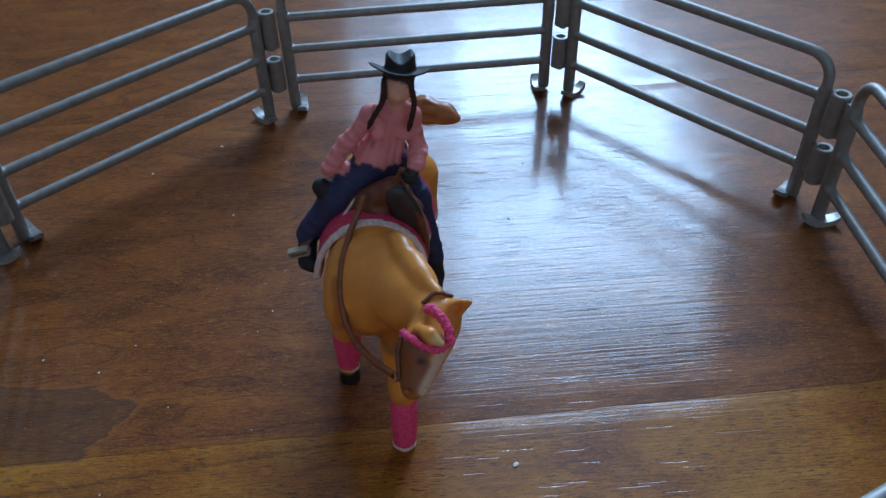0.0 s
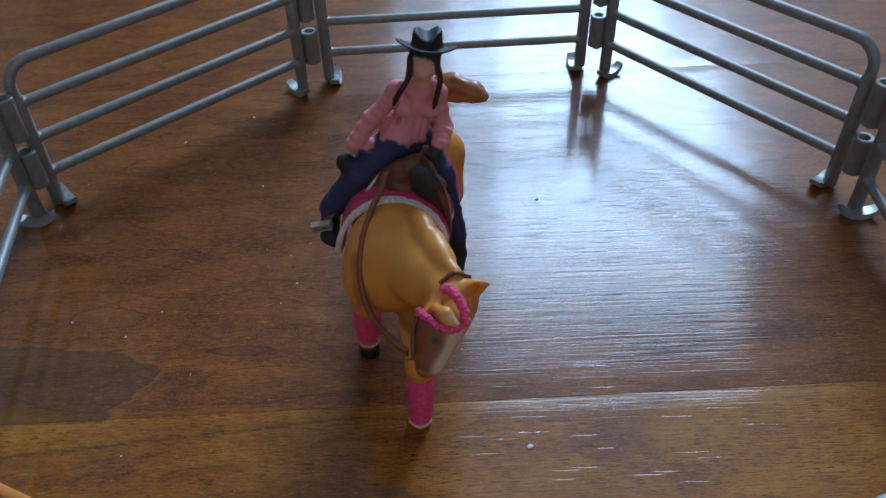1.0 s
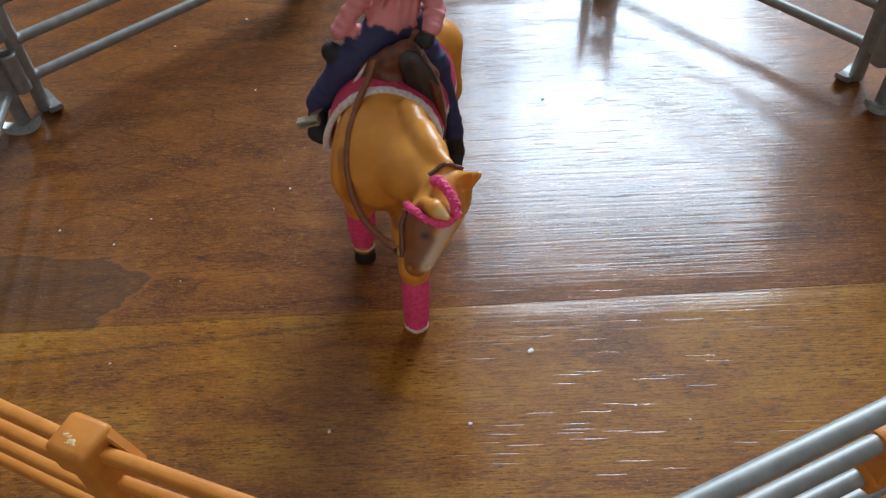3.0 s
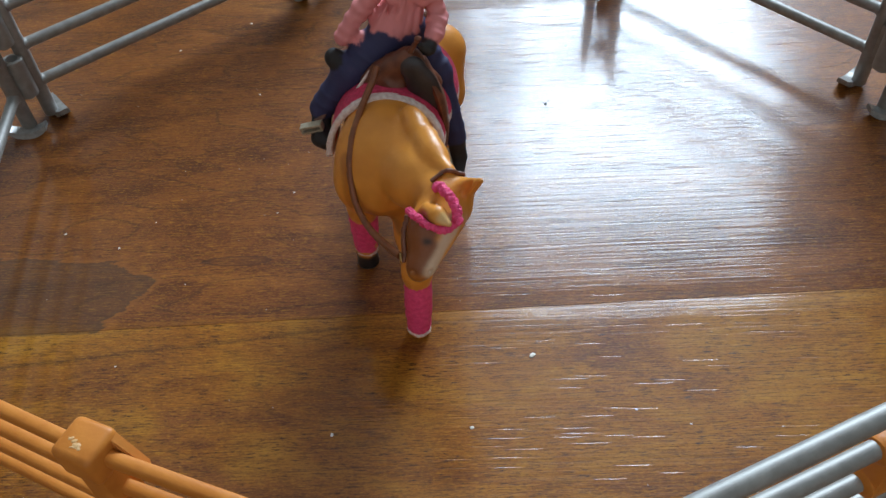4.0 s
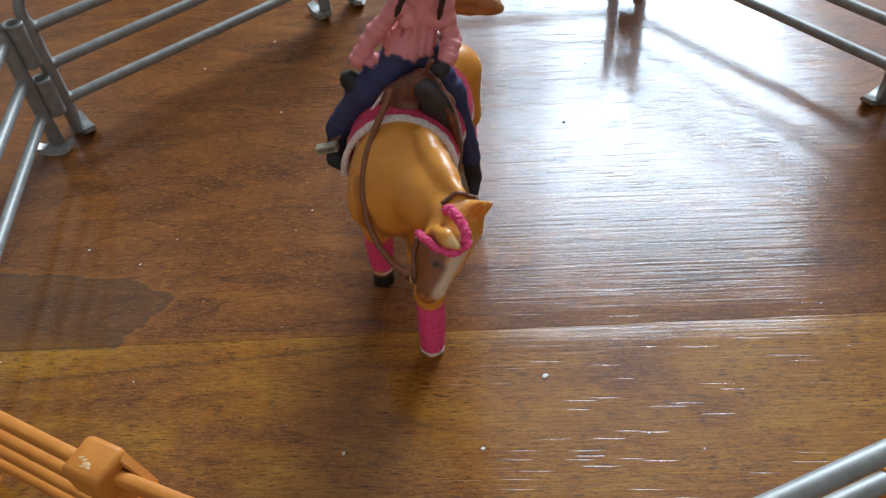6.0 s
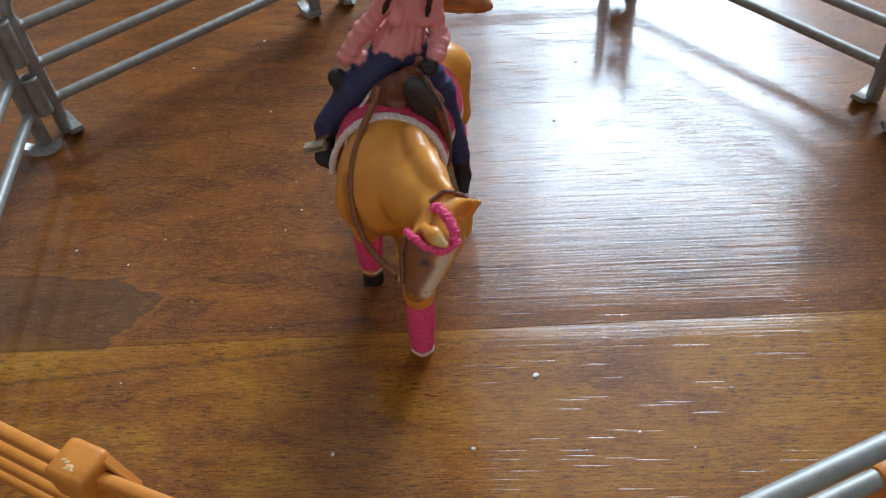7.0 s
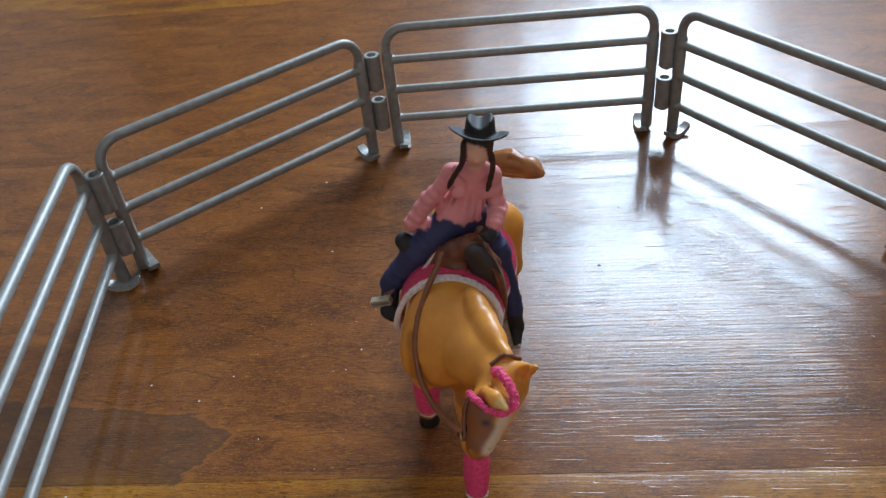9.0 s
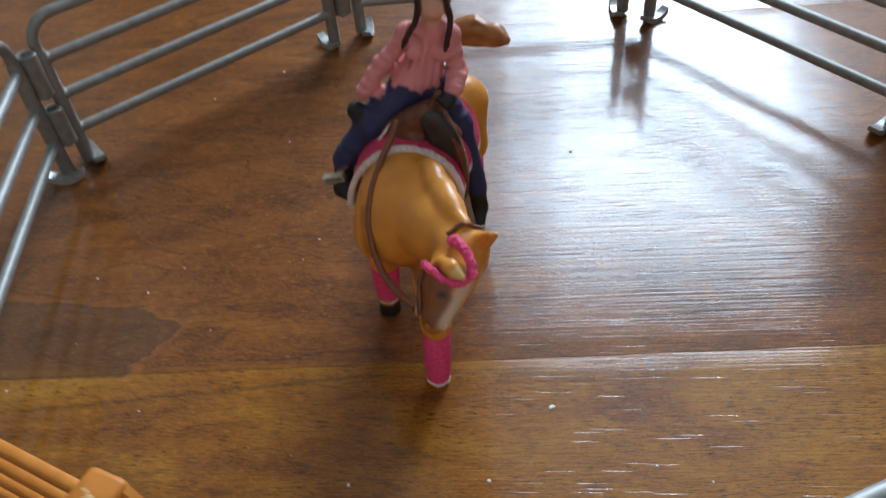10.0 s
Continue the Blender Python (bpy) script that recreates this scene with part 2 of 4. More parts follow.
HORSE_PAINT = figurine_paint("horse_figurine_paint", 0.36)
RIDER_PAINT = figurine_paint("rider_figurine_paint", 0.66)
SCUFF = plastic("pale_scuff", (0.74, 0.46, 0.22), (0.66, 0.36, 0.13), 0.5, 1500, 0.3)
CRUMB = plastic("pale_crumb", (0.86, 0.82, 0.74), (0.76, 0.68, 0.56), 0.8, 900, 0.2)
GRIT = plastic("grey_grit", (0.50, 0.42, 0.34), (0.40, 0.32, 0.25), 0.8, 900, 0.2)
DARK_CRUMB = plastic("dark_crumb", (0.06, 0.04, 0.03), (0.04, 0.03, 0.02), 0.8, 900, 0.6)

# ---- mesh helpers ----


def mesh_of(name, bm, material, smooth=True):
    me = bpy.data.meshes.new(name)
    bmesh.ops.recalc_face_normals(bm, faces=bm.faces)
    bm.to_mesh(me)
    bm.free()
    for m in material if isinstance(material, (list, tuple)) else [material]:
        me.materials.append(m)
    if smooth:
        me.shade_smooth()
        me.set_sharp_from_angle(angle=radians(38))
    return me


def part(name, bm, material, parent, label=""):
    ob = new(name, mesh_of(name, bm, material))
    ob.parent = parent
    if label:
        ob["label"] = label
    return ob


def empty(name, label, category, m, group="", kind=""):
    ob = tagged(new(name), label, category, group, kind)
    ob.empty_display_size = 0.01
    ob.matrix_world = m
    return ob


def box(bm, x0, x1, y0, y1, z0, z1, bevel=0.0, m=None):
    vs = [bm.verts.new((x, y, z)) for z in (z0, z1) for y in (y0, y1) for x in (x0, x1)]
    fs = [bm.faces.new([vs[i] for i in f]) for f in ((0, 2, 3, 1), (4, 5, 7, 6), (0, 1, 5, 4), (2, 6, 7, 3), (0, 4, 6, 2), (1, 3, 7, 5))]
    if bevel:
        es = list({e for f in fs for e in f.edges})
        got = bmesh.ops.bevel(bm, geom=es, offset=bevel, segments=2, affect="EDGES", profile=0.6)
        vs = list({v for f in got["faces"] for v in f.verts} | {v for v in vs if v.is_valid})
    if m is not None:
        bmesh.ops.transform(bm, matrix=m, verts=[v for v in vs if v.is_valid])
    return bm


def tube(bm, points, radius, sides=14, cap=True, flat=1.0):
    """A round bar along points; radius is one number or one a point; flat squeezes it along z."""
    pts = [Vector(p) for p in points]
    rad = [radius] * len(pts) if isinstance(radius, (int, float)) else list(radius)
    tans = [(pts[min(i + 1, len(pts) - 1)] - pts[max(i - 1, 0)]).normalized() for i in range(len(pts))]
    up = Vector((0, 0, 1)) if abs(tans[0].z) < 0.9 else Vector((1, 0, 0))
    rings = []
    for p, t, r in zip(pts, tans, rad):
        side = t.cross(up).normalized()
        up = side.cross(t).normalized()
        rings.append([bm.verts.new(p + r * (math.cos(a) * side + flat * math.sin(a) * up)) for a in (math.tau * k / sides for k in range(sides))])
    for a, b in zip(rings, rings[1:]):
        for k in range(sides):
            bm.faces.new((a[k], a[(k + 1) % sides], b[(k + 1) % sides], b[k]))
    if cap:
        bm.faces.new(rings[0][::-1]), bm.faces.new(rings[-1])
    return bm


def spline(points, steps=8):
    """A smooth line through points."""
    p = [Vector(q) for q in points]
    p = [2 * p[0] - p[1], *p, 2 * p[-1] - p[-2]]
    out = []
    for i in range(1, len(p) - 2):
        for s in range(steps):
            u = s / steps
            out.append(0.5 * ((2 * p[i]) + (p[i + 1] - p[i - 1]) * u + (2 * p[i - 1] - 5 * p[i] + 4 * p[i + 1] - p[i + 2]) * u * u
                              + (3 * p[i] - p[i - 1] - 3 * p[i + 1] + p[i + 2]) * u ** 3))
    return out + [p[-2]]


# ---- a modelling clay: smooth unions of round forms, skinned ----


class Clay:
    def __init__(self, low, high, step):
        self.low, self.step = np.array(low), step
        n = np.ceil((np.array(high) - self.low) / step).astype(int) + 1
        self.axes = [self.low[i] + step * np.arange(n[i]) for i in range(3)]
        self.d = np.full(n, 0.01, np.float32)
        self.near = np.full(n, 0.01, np.float32)
        self.ids = np.zeros(n, np.int16)

    def local(self, low, high, margin):
        sl = tuple(slice(max(0, int((low[i] - margin - self.low[i]) / self.step)), max(1, int((high[i] + margin - self.low[i]) / self.step) + 2)) for i in range(3))
        return sl, [self.axes[0][sl[0]][:, None, None], self.axes[1][sl[1]][None, :, None], self.axes[2][sl[2]][None, None, :]]

    def merge(self, sl, d, ident, k):
        old = self.d[sl]
        h = np.clip(0.5 + 0.5 * (old - d) / k, 0, 1)
        self.d[sl] = old * (1 - h) + d * h - k * h * (1 - h)
        win = d < self.near[sl]
        self.near[sl] = np.where(win, d, self.near[sl])
        self.ids[sl] = np.where(win, ident, self.ids[sl])

    def cone(self, a, b, ra, rb, ident=0, k=0.004, paint=False):
        """A round bar from a to b whose radius goes from ra to rb. paint: only colours."""
        a, b = np.array(a, float), np.array(b, float)
        r = max(ra, rb)
        sl, p = self.local(np.minimum(a, b) - r, np.maximum(a, b) + r, 2 * k + 3 * self.step)
        ab = b - a
        h = np.clip(sum((p[i] - a[i]) * ab[i] for i in range(3)) / ab.dot(ab), 0, 1)
        d = np.sqrt(sum((p[i] - a[i] - h * ab[i]) ** 2 for i in range(3))) - (ra + (rb - ra) * h)
        if paint:
            self.ids[sl] = np.where(d < 0, ident, self.ids[sl])
        else:
            self.merge(sl, d.astype(np.float32), ident, k)

    def egg(self, c, r, ident=0, k=0.004, turn=(0, 0, 0), cut=False, paint=False):
        """An ellipsoid with half axes r, turned by Euler degrees. cut: carves; paint: only colours."""
        rot = np.array(Euler([radians(t) for t in turn]).to_matrix())
        big = max(r)
        sl, p = self.local(np.array(c) - big, np.array(c) + big, 2 * k + 3 * self.step)
        q = [p[i] - c[i] for i in range(3)]
        loc = [(rot[0][j] * q[0] + rot[1][j] * q[1] + rot[2][j] * q[2]) / r[j] for j in range(3)]
        n = np.sqrt(loc[0] ** 2 + loc[1] ** 2 + loc[2] ** 2)
        d = ((n - 1) * min(r)).astype(np.float32)
        if paint:
            self.ids[sl] = np.where(d < 0, ident, self.ids[sl])
        elif cut:
            h = np.clip(0.5 - 0.5 * (self.d[sl] + d) / k, 0, 1)
            self.d[sl] = self.d[sl] * (1 - h) - d * h + k * h * (1 - h)
        else:
            self.merge(sl, d, ident, k)

    def grid(self):
        return self.axes[0][:, None, None], self.axes[1][None, :, None], self.axes[2][None, None, :]

    def lift(self, p, gap):
        """The point p, moved out of the form to lie gap above it."""
        p = np.array(p, float)
        for _ in range(12):
            i = np.clip(np.round((p - self.low) / self.step).astype(int), 1, np.array(self.d.shape) - 2)
            g = np.array([self.d[tuple(i + e)] - self.d[tuple(i - e)] for e in np.eye(3, dtype=int)])
            short = gap - self.d[tuple(i)]
            if short < self.step * 0.3:
                break
            p += 0.7 * short * g / max(np.linalg.norm(g), 1e-9)
        return Vector(p)

    def skin(self, name, materials, rounds=2, palette=None, soft=1):
        """Surface nets: a quad mesh of the zero level."""
        f = self.d
        n = np.array(f.shape)
        s = f < 0
        c = [(i, j, k) for i in (0, 1) for j in (0, 1) for k in (0, 1)]
        view = lambda a, o: a[o[0]:n[0] - 1 + o[0], o[1]:n[1] - 1 + o[1], o[2]:n[2] - 1 + o[2]]
        total = sum(view(s, o).astype(np.int8) for o in c)
        act = np.argwhere((total > 0) & (total < 8))
        index = np.full(n - 1, -1, np.int64)
        index[tuple(act.T)] = np.arange(len(act))
        vals = {o: f[tuple((act + o).T)] for o in c}
        acc, cnt = np.zeros((len(act), 3)), np.zeros(len(act))
        for o in c:
            for ax in range(3):
                if o[ax] == 0:
                    e = tuple(1 if i == ax else o[i] for i in range(3))
                    a, b = vals[o], vals[e]
                    x = (a < 0) != (b < 0)
                    u = np.where(x, a / np.where(x, a - b, 1), 0)
                    pt = np.tile(np.array(o, float), (len(act), 1))
                    pt[:, ax] += u
                    acc += pt * x[:, None]
                    cnt += x
        verts = self.low + self.step * (act + acc / cnt[:, None])
        quads = []
        for ax in range(3):
            u, v = (ax + 1) % 3, (ax + 2) % 3
            lo = [slice(1, n[i] - 1) for i in range(3)]
            lo[ax] = slice(0, n[ax] - 1)
            hi = list(lo)
            hi[ax] = slice(1, n[ax])
            a, b = s[tuple(lo)], s[tuple(hi)]
            at = np.argwhere(a != b) + np.array([l.start for l in lo])
            out = a[tuple((at - np.array([l.start for l in lo])).T)]
            eu, ev = np.eye(3, dtype=int)[u], np.eye(3, dtype=int)[v]
            q = np.stack([index[tuple((at - eu - ev).T)], index[tuple((at - ev).T)], index[tuple(at.T)], index[tuple((at - eu).T)]], 1)
            q[~out] = q[~out][:, ::-1]
            quads.append(q)
        quads = np.concatenate(quads)
        quads = quads[(quads >= 0).all(1)]
        # even out the cells
        e = np.concatenate([quads[:, [i, (i + 1) % 4]] for i in range(4)])
        deg = np.maximum(np.bincount(e[:, 0], minlength=len(verts)) + np.bincount(e[:, 1], minlength=len(verts)), 1)
        for _ in range(rounds):
            avg = np.zeros_like(verts)
            for i in range(3):
                avg[:, i] = (np.bincount(e[:, 0], verts[e[:, 1], i], len(verts)) + np.bincount(e[:, 1], verts[e[:, 0], i], len(verts))) / deg
            verts = 0.45 * verts + 0.55 * avg
        me = bpy.data.meshes.new(name)
        me.from_pydata(verts.tolist(), [], quads.tolist())
        for m in materials:
            me.materials.append(m)
        ids = self.ids[tuple(act.T)][quads[:, 0]]
        if palette:
            col = np.array(palette)[self.ids[tuple((act + np.round(acc / cnt[:, None]).astype(int)).T)]]
            for _ in range(soft):
                avg = np.stack([(np.bincount(e[:, 0], col[e[:, 1], i], len(col)) + np.bincount(e[:, 1], col[e[:, 0], i], len(col))) / deg for i in range(3)], 1)
                col = 0.4 * col + 0.6 * avg
            attr = me.attributes.new("paint", "FLOAT_COLOR", "POINT")
            attr.data.foreach_set("color", np.concatenate([col, np.ones((len(col), 1))], 1).ravel())
        else:
            me.polygons.foreach_set("material_index", ids.astype(np.int32))
        me.shade_smooth()
        me.update()
        return me


# ---- room ----
def room():
    # unseen room: its distances, wall and ceiling tones are set to steer bounced light
    x0, x1, y0, y1, top = -1.0, 2.2, -1.35, WIN_Y, 2.4
    def slab(name, boxes, material, label, category):
        bm = bmesh.new()
        for b in boxes:
            box(bm, *b)
        ob = new(name, mesh_of(name, bm, material, False))
        return tagged(ob, label, category, kind="structure")
    a0, a1, c0, c1 = WIN_X0, WIN_X1, WIN_Z0, WIN_Z1
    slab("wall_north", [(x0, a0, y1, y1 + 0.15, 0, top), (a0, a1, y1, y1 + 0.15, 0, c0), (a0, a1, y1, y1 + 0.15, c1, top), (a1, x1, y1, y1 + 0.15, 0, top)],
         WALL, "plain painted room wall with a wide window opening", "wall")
    slab("wall_south", [(x0, x1, y0 - 0.15, y0, 0, top)], WALL_FILL, "unseen wall behind the play area, pale to bounce fill light", "wall")
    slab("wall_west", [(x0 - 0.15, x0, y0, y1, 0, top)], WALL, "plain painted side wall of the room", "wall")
    slab("wall_east", [(x1, x1 + 0.15, y0, y1, 0, top)], WALL_DIMMED, "unseen side wall, darkened to cut bounced light", "wall")
    slab("ceiling", [(x0, x1, y0, y1, top, top + 0.12)], CEILING, "plain grey painted ceiling of the room", "ceiling")
    win = empty("window_1", "white framed window letting in cool daylight", "window", pose((a0 + a1) / 2, y1 + 0.05, c0), kind="structure")
    w, h = (a1 - a0) / 2, c1 - c0
    for f in ((-w, w, -0.03, 0.0, 0, 0.04), (-w, w, -0.03, 0.0, h - 0.04, h), (-w, -w + 0.04, -0.03, 0, 0.04, h - 0.04), (w - 0.04, w, -0.03, 0, 0.04, h - 0.04)):
        part("window_frame", box(bmesh.new(), *f, bevel=0.004), FRAME_WHITE, win)


room()

# ---- fence ----
RAILS = (0.0210, 0.0418, 0.0626)
TOP = 0.0834
PERP = 0.5 * math.pi


def arc_frame(half, z0, z1, r):
    pts = [(-half, 0, z0)]
    for k in range(7):
        a = math.pi - k * PERP / 6
        pts.append((-half + r + r * math.cos(a), 0, z1 - r + r * math.sin(a)))
    for k in range(7):
        a = PERP - k * PERP / 6
        pts.append((half - r + r * math.cos(a), 0, z1 - r + r * math.sin(a)))
    return pts + [(half, 0, z0)]


def skid(bm, x, z0, length, width, thick, curl):
    """A boat-shaped foot across the panel, with its ends turned up."""
    rows = []
    for k in range(11):
        u = -1 + 2 * k / 10
        y, lift = u * length / 2, curl * abs(u) ** 2.2
        w = width / 2 * (1 - 0.25 * abs(u) ** 3)
        rows.append([bm.verts.new(c) for c in ((x - w, y, z0 + lift), (x + w, y, z0 + lift), (x + w * 0.85, y, z0 + thick + lift * 0.9), (x - w * 0.85, y, z0 + thick + lift * 0.9))])
    for a, b in zip(rows, rows[1:]):
        for k in range(4):
            bm.faces.new((a[k], a[(k + 1) % 4], b[(k + 1) % 4], b[k]))
    bm.faces.new(rows[0][::-1]), bm.faces.new(rows[-1])
    bmesh.ops.bevel(bm, geom=[e for e in bm.edges if e.is_manifold and e.calc_face_angle(0) > 0.6], offset=0.0005, segments=1, affect="EDGES")
    return bm


def barrel(bm, x, y, z0, z1, r, hole):
    """An open sleeve with a wall."""
    n, rings = 20, []
    for rad, z in ((r, z0), (r, z1 - 0.0005), (r - 0.0005, z1), (hole + 0.0003, z1), (hole, z1 - 0.0005), (hole, z0)):
        rings.append([bm.verts.new((x + rad * math.cos(math.tau * k / n), y + rad * math.sin(math.tau * k / n), z)) for k in range(n)])
    for a, b in zip(rings, rings[1:] + rings[:1]):
        for k in range(n):
            bm.faces.new((a[k], a[(k + 1) % n], b[(k + 1) % n], b[k]))
    return bm


def fence_panel(ax, ay, bx, by, label):
    """A four-rail toy corral panel from post a to post b; its sleeves hang at the far end b."""
    half = math.hypot(bx - ax, by - ay) / 2
    ob = empty("toy_fence", label, "toy fence", pose((ax + bx) / 2, (ay + by) / 2, 0, 0, 0, math.degrees(math.atan2(by - ay, bx - ax))), "corral fence sections")
    part("frame", tube(bmesh.new(), arc_frame(half, 0.061, TOP, 0.0125), 0.0028), SILVER, ob, "rounded top rail of the panel")
    for z in RAILS:
        part("rail", tube(bmesh.new(), [(-half, 0, z), (half, 0, z)], 0.0027), SILVER, ob)
    for s in (-1, 1):
        post = tube(bmesh.new(), [(s * half, 0, z) for z in (0.0015, 0.0022, 0.0660, 0.0685)], (0.0032, 0.0036, 0.0036, 0.0028), 14)
        part("post", post, SILVER, ob)
        part("foot", skid(bmesh.new(), s * (half - 0.0040), 0.0, 0.0190, 0.0074, 0.0030, 0.0034), SILVER_LIT_GLOSS, ob, "upturned foot")
        for z in RAILS:
            part("joint", tube(bmesh.new(), [(s * (half - 0.0022), 0, z), (s * (half - 0.0055), 0, z)], (0.0034, 0.0024), 12), SILVER, ob)
    return ob


def hinge(panel, x, y, rz, off):
    """Two sleeves and their pins at the end of a fence section."""
    m = panel.matrix_world.inverted() @ pose(x, y, 0, 0, 0, rz)
    for z0, z1, s in ((0.0468, 0.0697, 1), (0.0182, 0.0388, -1)):
        bm = barrel(bmesh.new(), off * (1 if s > 0 else 0.5), 0, z0, z1, 0.0050, 0.0027)
        bmesh.ops.transform(bm, matrix=m, verts=bm.verts)
        sl = part("hinge_sleeve", bm, SILVER, panel, "hollow hinge sleeve")
        bm = box(bmesh.new(), 0.0054, 0.0084, -0.0016, 0.0016, z0 + 0.001, z1 - 0.002, 0.0004, m @ pose(0, 0, 0, 0, 0, 0 if s > 0 else 180))
        part("plate", bm, SILVER, sl)
        bm = tube(bmesh.new(), [(off, 0, z0 - 0.002), (off, 0, z1 - 0.004)], 0.0022, 12)
        bmesh.ops.transform(bm, matrix=m, verts=bm.verts)
        part("pin", bm, SILVER, sl)


POSTS = [(-0.1932, 0.1560, -0.0724, 0.2646), (-0.0565, 0.2757, 0.1076, 0.2837), (0.1230, 0.2757, 0.2220, 0.1499), (0.2270, 0.1286, 0.2189, -0.0308), (0.2088, -0.0477, 0.0439, -0.1176), (-0.2003, 0.1438, -0.1709, -0.0450)]
FENCES = [fence_panel(*p, "silver grey plastic toy corral fence section with four rails") for p in POSTS]
bpy.context.view_layer.update()
for k, x, y, rz, off in ((0, -0.0645, 0.2702, 20, -0.0008), (1, 0.1154, 0.2798, -25, 0.0010), (2, 0.2245, 0.1392, -75, 0.0), (5, -0.1962, 0.1499, 60, 0.0), (3, 0.2138, -0.0394, -110, 0.0)):
    hinge(FENCES[k], x, y, rz, off)


def bar(bm, points, width, height):
    """A moulded rail of rounded square section along level points."""
    a, b = Vector(points[0]), Vector(points[-1])
    way = (b - a).normalized()
    side, rings = Vector((way.y, -way.x, 0)), []
    for p in points:
        ring = []
        for k in range(16):
            c, q = math.cos(math.tau * k / 16), math.sin(math.tau * k / 16)
            u, v = math.copysign(abs(c) ** 0.55, c), math.copysign(abs(q) ** 0.55, q)
            ring.append(bm.verts.new(Vector(p) + side * (u * width / 2) + Vector((0, 0, v * height / 2))))
        rings.append(ring)
    for r, t in zip(rings, rings[1:]):
        for k in range(16):
            bm.faces.new((r[k], r[(k + 1) % 16], t[(k + 1) % 16], t[k]))
    bm.faces.new(rings[0][::-1]), bm.faces.new(rings[-1])
    return bm


def tan_fence():
    """Two four-rail tan panels that meet in a capped post."""
    c = (-0.0722, -0.0882)
    ob = empty("tan_toy_fence", "tan plastic toy fence with slim rails and capped post", "toy fence", pose(*c, 0))
    for x, y, gap, sag in ((-0.1562, -0.0484, 0.004, 0.0), (0.0250, -0.1255, 0.004, 0.0006)):
        d = Vector((x - c[0], y - c[1], 0))
        a = d.normalized() * gap
        for z in (0.0365, 0.0520, 0.0675, 0.0830):
            line = [(a.x + (d.x - a.x) * u, a.y + (d.y - a.y) * u, z - sag) for u in (0, 0.25, 0.5, 0.75, 1)]
            part("rail", bar(bmesh.new(), line, 0.0036, 0.0044), TAN, ob)
        part("end_post", tube(bmesh.new(), [(d.x, d.y, 0), (d.x, d.y, 0.0005), (d.x, d.y, 0.084), (d.x, d.y, 0.0848)], (0.0026, 0.0030, 0.0030, 0.0024)), TAN, ob)
    turn = pose(0, 0, 0, 0, 0, -24)
    post = part("post", box(bmesh.new(), -0.0046, 0.0046, -0.0040, 0.0046, 0.0, 0.0780, 0.0010, turn), TAN, ob)
    bm = box(bmesh.new(), -0.0060, 0.0060, -0.0054, 0.0058, 0.0768, 0.0882)
    bmesh.ops.bevel(bm, geom=list(bm.edges), offset=0.0019, segments=4, affect="EDGES", profile=0.5)
    for v in bm.verts:
        v.co.z += 0.0003 * noise.noise(v.co * 260)
    bmesh.ops.transform(bm, matrix=turn, verts=bm.verts)
    cap = part("cap", bm, TAN, post, "square tan cap with a pale scuff")
    bm = bmesh.new()
    vs = [bm.verts.new(turn @ Vector(q)) for q in ((0.0046, 0.0026, 0.0876), (0.0046, 0.0054, 0.0876), (0.0150, 0.0042, 0.0806), (0.0150, 0.0020, 0.0806), (0.0046, 0.0026, 0.0765), (0.0046, 0.0054, 0.0765))]
    for f in ((0, 1, 2, 3), (0, 3, 4), (1, 5, 2), (3, 2, 5, 4), (0, 4, 5, 1)):
        bm.faces.new([vs[i] for i in f])
    bmesh.ops.bevel(bm, geom=list(bm.edges), offset=0.0004, segments=2, affect="EDGES")
    part("gusset", bm, TAN, post)
    # a worn, ragged scuff on the cap
    bm = bmesh.new()
    for x, y, rx, ry, rz in ((0.0002, -0.0016, 0.0012, 0.0008, 15), (-0.0012, -0.0010, 0.0008, 0.0005, 60), (-0.0024, -0.0006, 0.0009, 0.0004, 35), (0.0012, -0.0022, 0.0007, 0.0004, -20), (-0.0006, -0.0024, 0.0008, 0.0003, 10)):
        bmesh.ops.create_icosphere(bm, subdivisions=2, radius=1.0, matrix=turn @ pose(x, y, 0.0882, 0, 0, rz) @ Matrix.Diagonal((rx, ry, 0.00012, 1)))
    for v in bm.verts:
        v.co.x += 0.0003 * noise.noise(v.co * 1900)
        v.co.y += 0.0003 * noise.noise(v.co * 1900 + Vector((7, 3, 1)))
    part("scuff", bm, SCUFF, cap, "pale scuff on the cap")


tan_fence()


def latch(panel):
    """A rounded tan hook hung on the rails."""
    m = panel.matrix_world.inverted() @ pose(0.1222, -0.0843, -0.0030, 0, 0, 23)
    bm = tube(bmesh.new(), [(x, -0.0005, 0.0650) for x in (0.0, 0.0006, 0.0022, 0.028, 0.030)], (0.0028, 0.0040, 0.0047, 0.0047, 0.0036), 20)
    box(bm, 0.004, 0.026, -0.0050, 0.0036, 0.0400, 0.0640, 0.0022)
    tube(bm, [(0.003, -0.0005, 0.0450), (0.004, -0.0005, 0.0450), (0.026, -0.0005, 0.0450), (0.027, -0.0005, 0.0450)], (0.0030, 0.0046, 0.0046, 0.0034), 20)
    bmesh.ops.transform(bm, matrix=m, verts=bm.verts)
    part("latch", bm, TAN, panel, "rounded tan plastic latch")


latch(FENCES[4])


# ---- toy horse ----
def leg(c, pts, radii, ident=0):
    for (a, b), (ra, rb) in zip(zip(pts, pts[1:]), zip(radii, radii[1:])):
        c.cone(a, b, ra, rb, ident, 0.004)


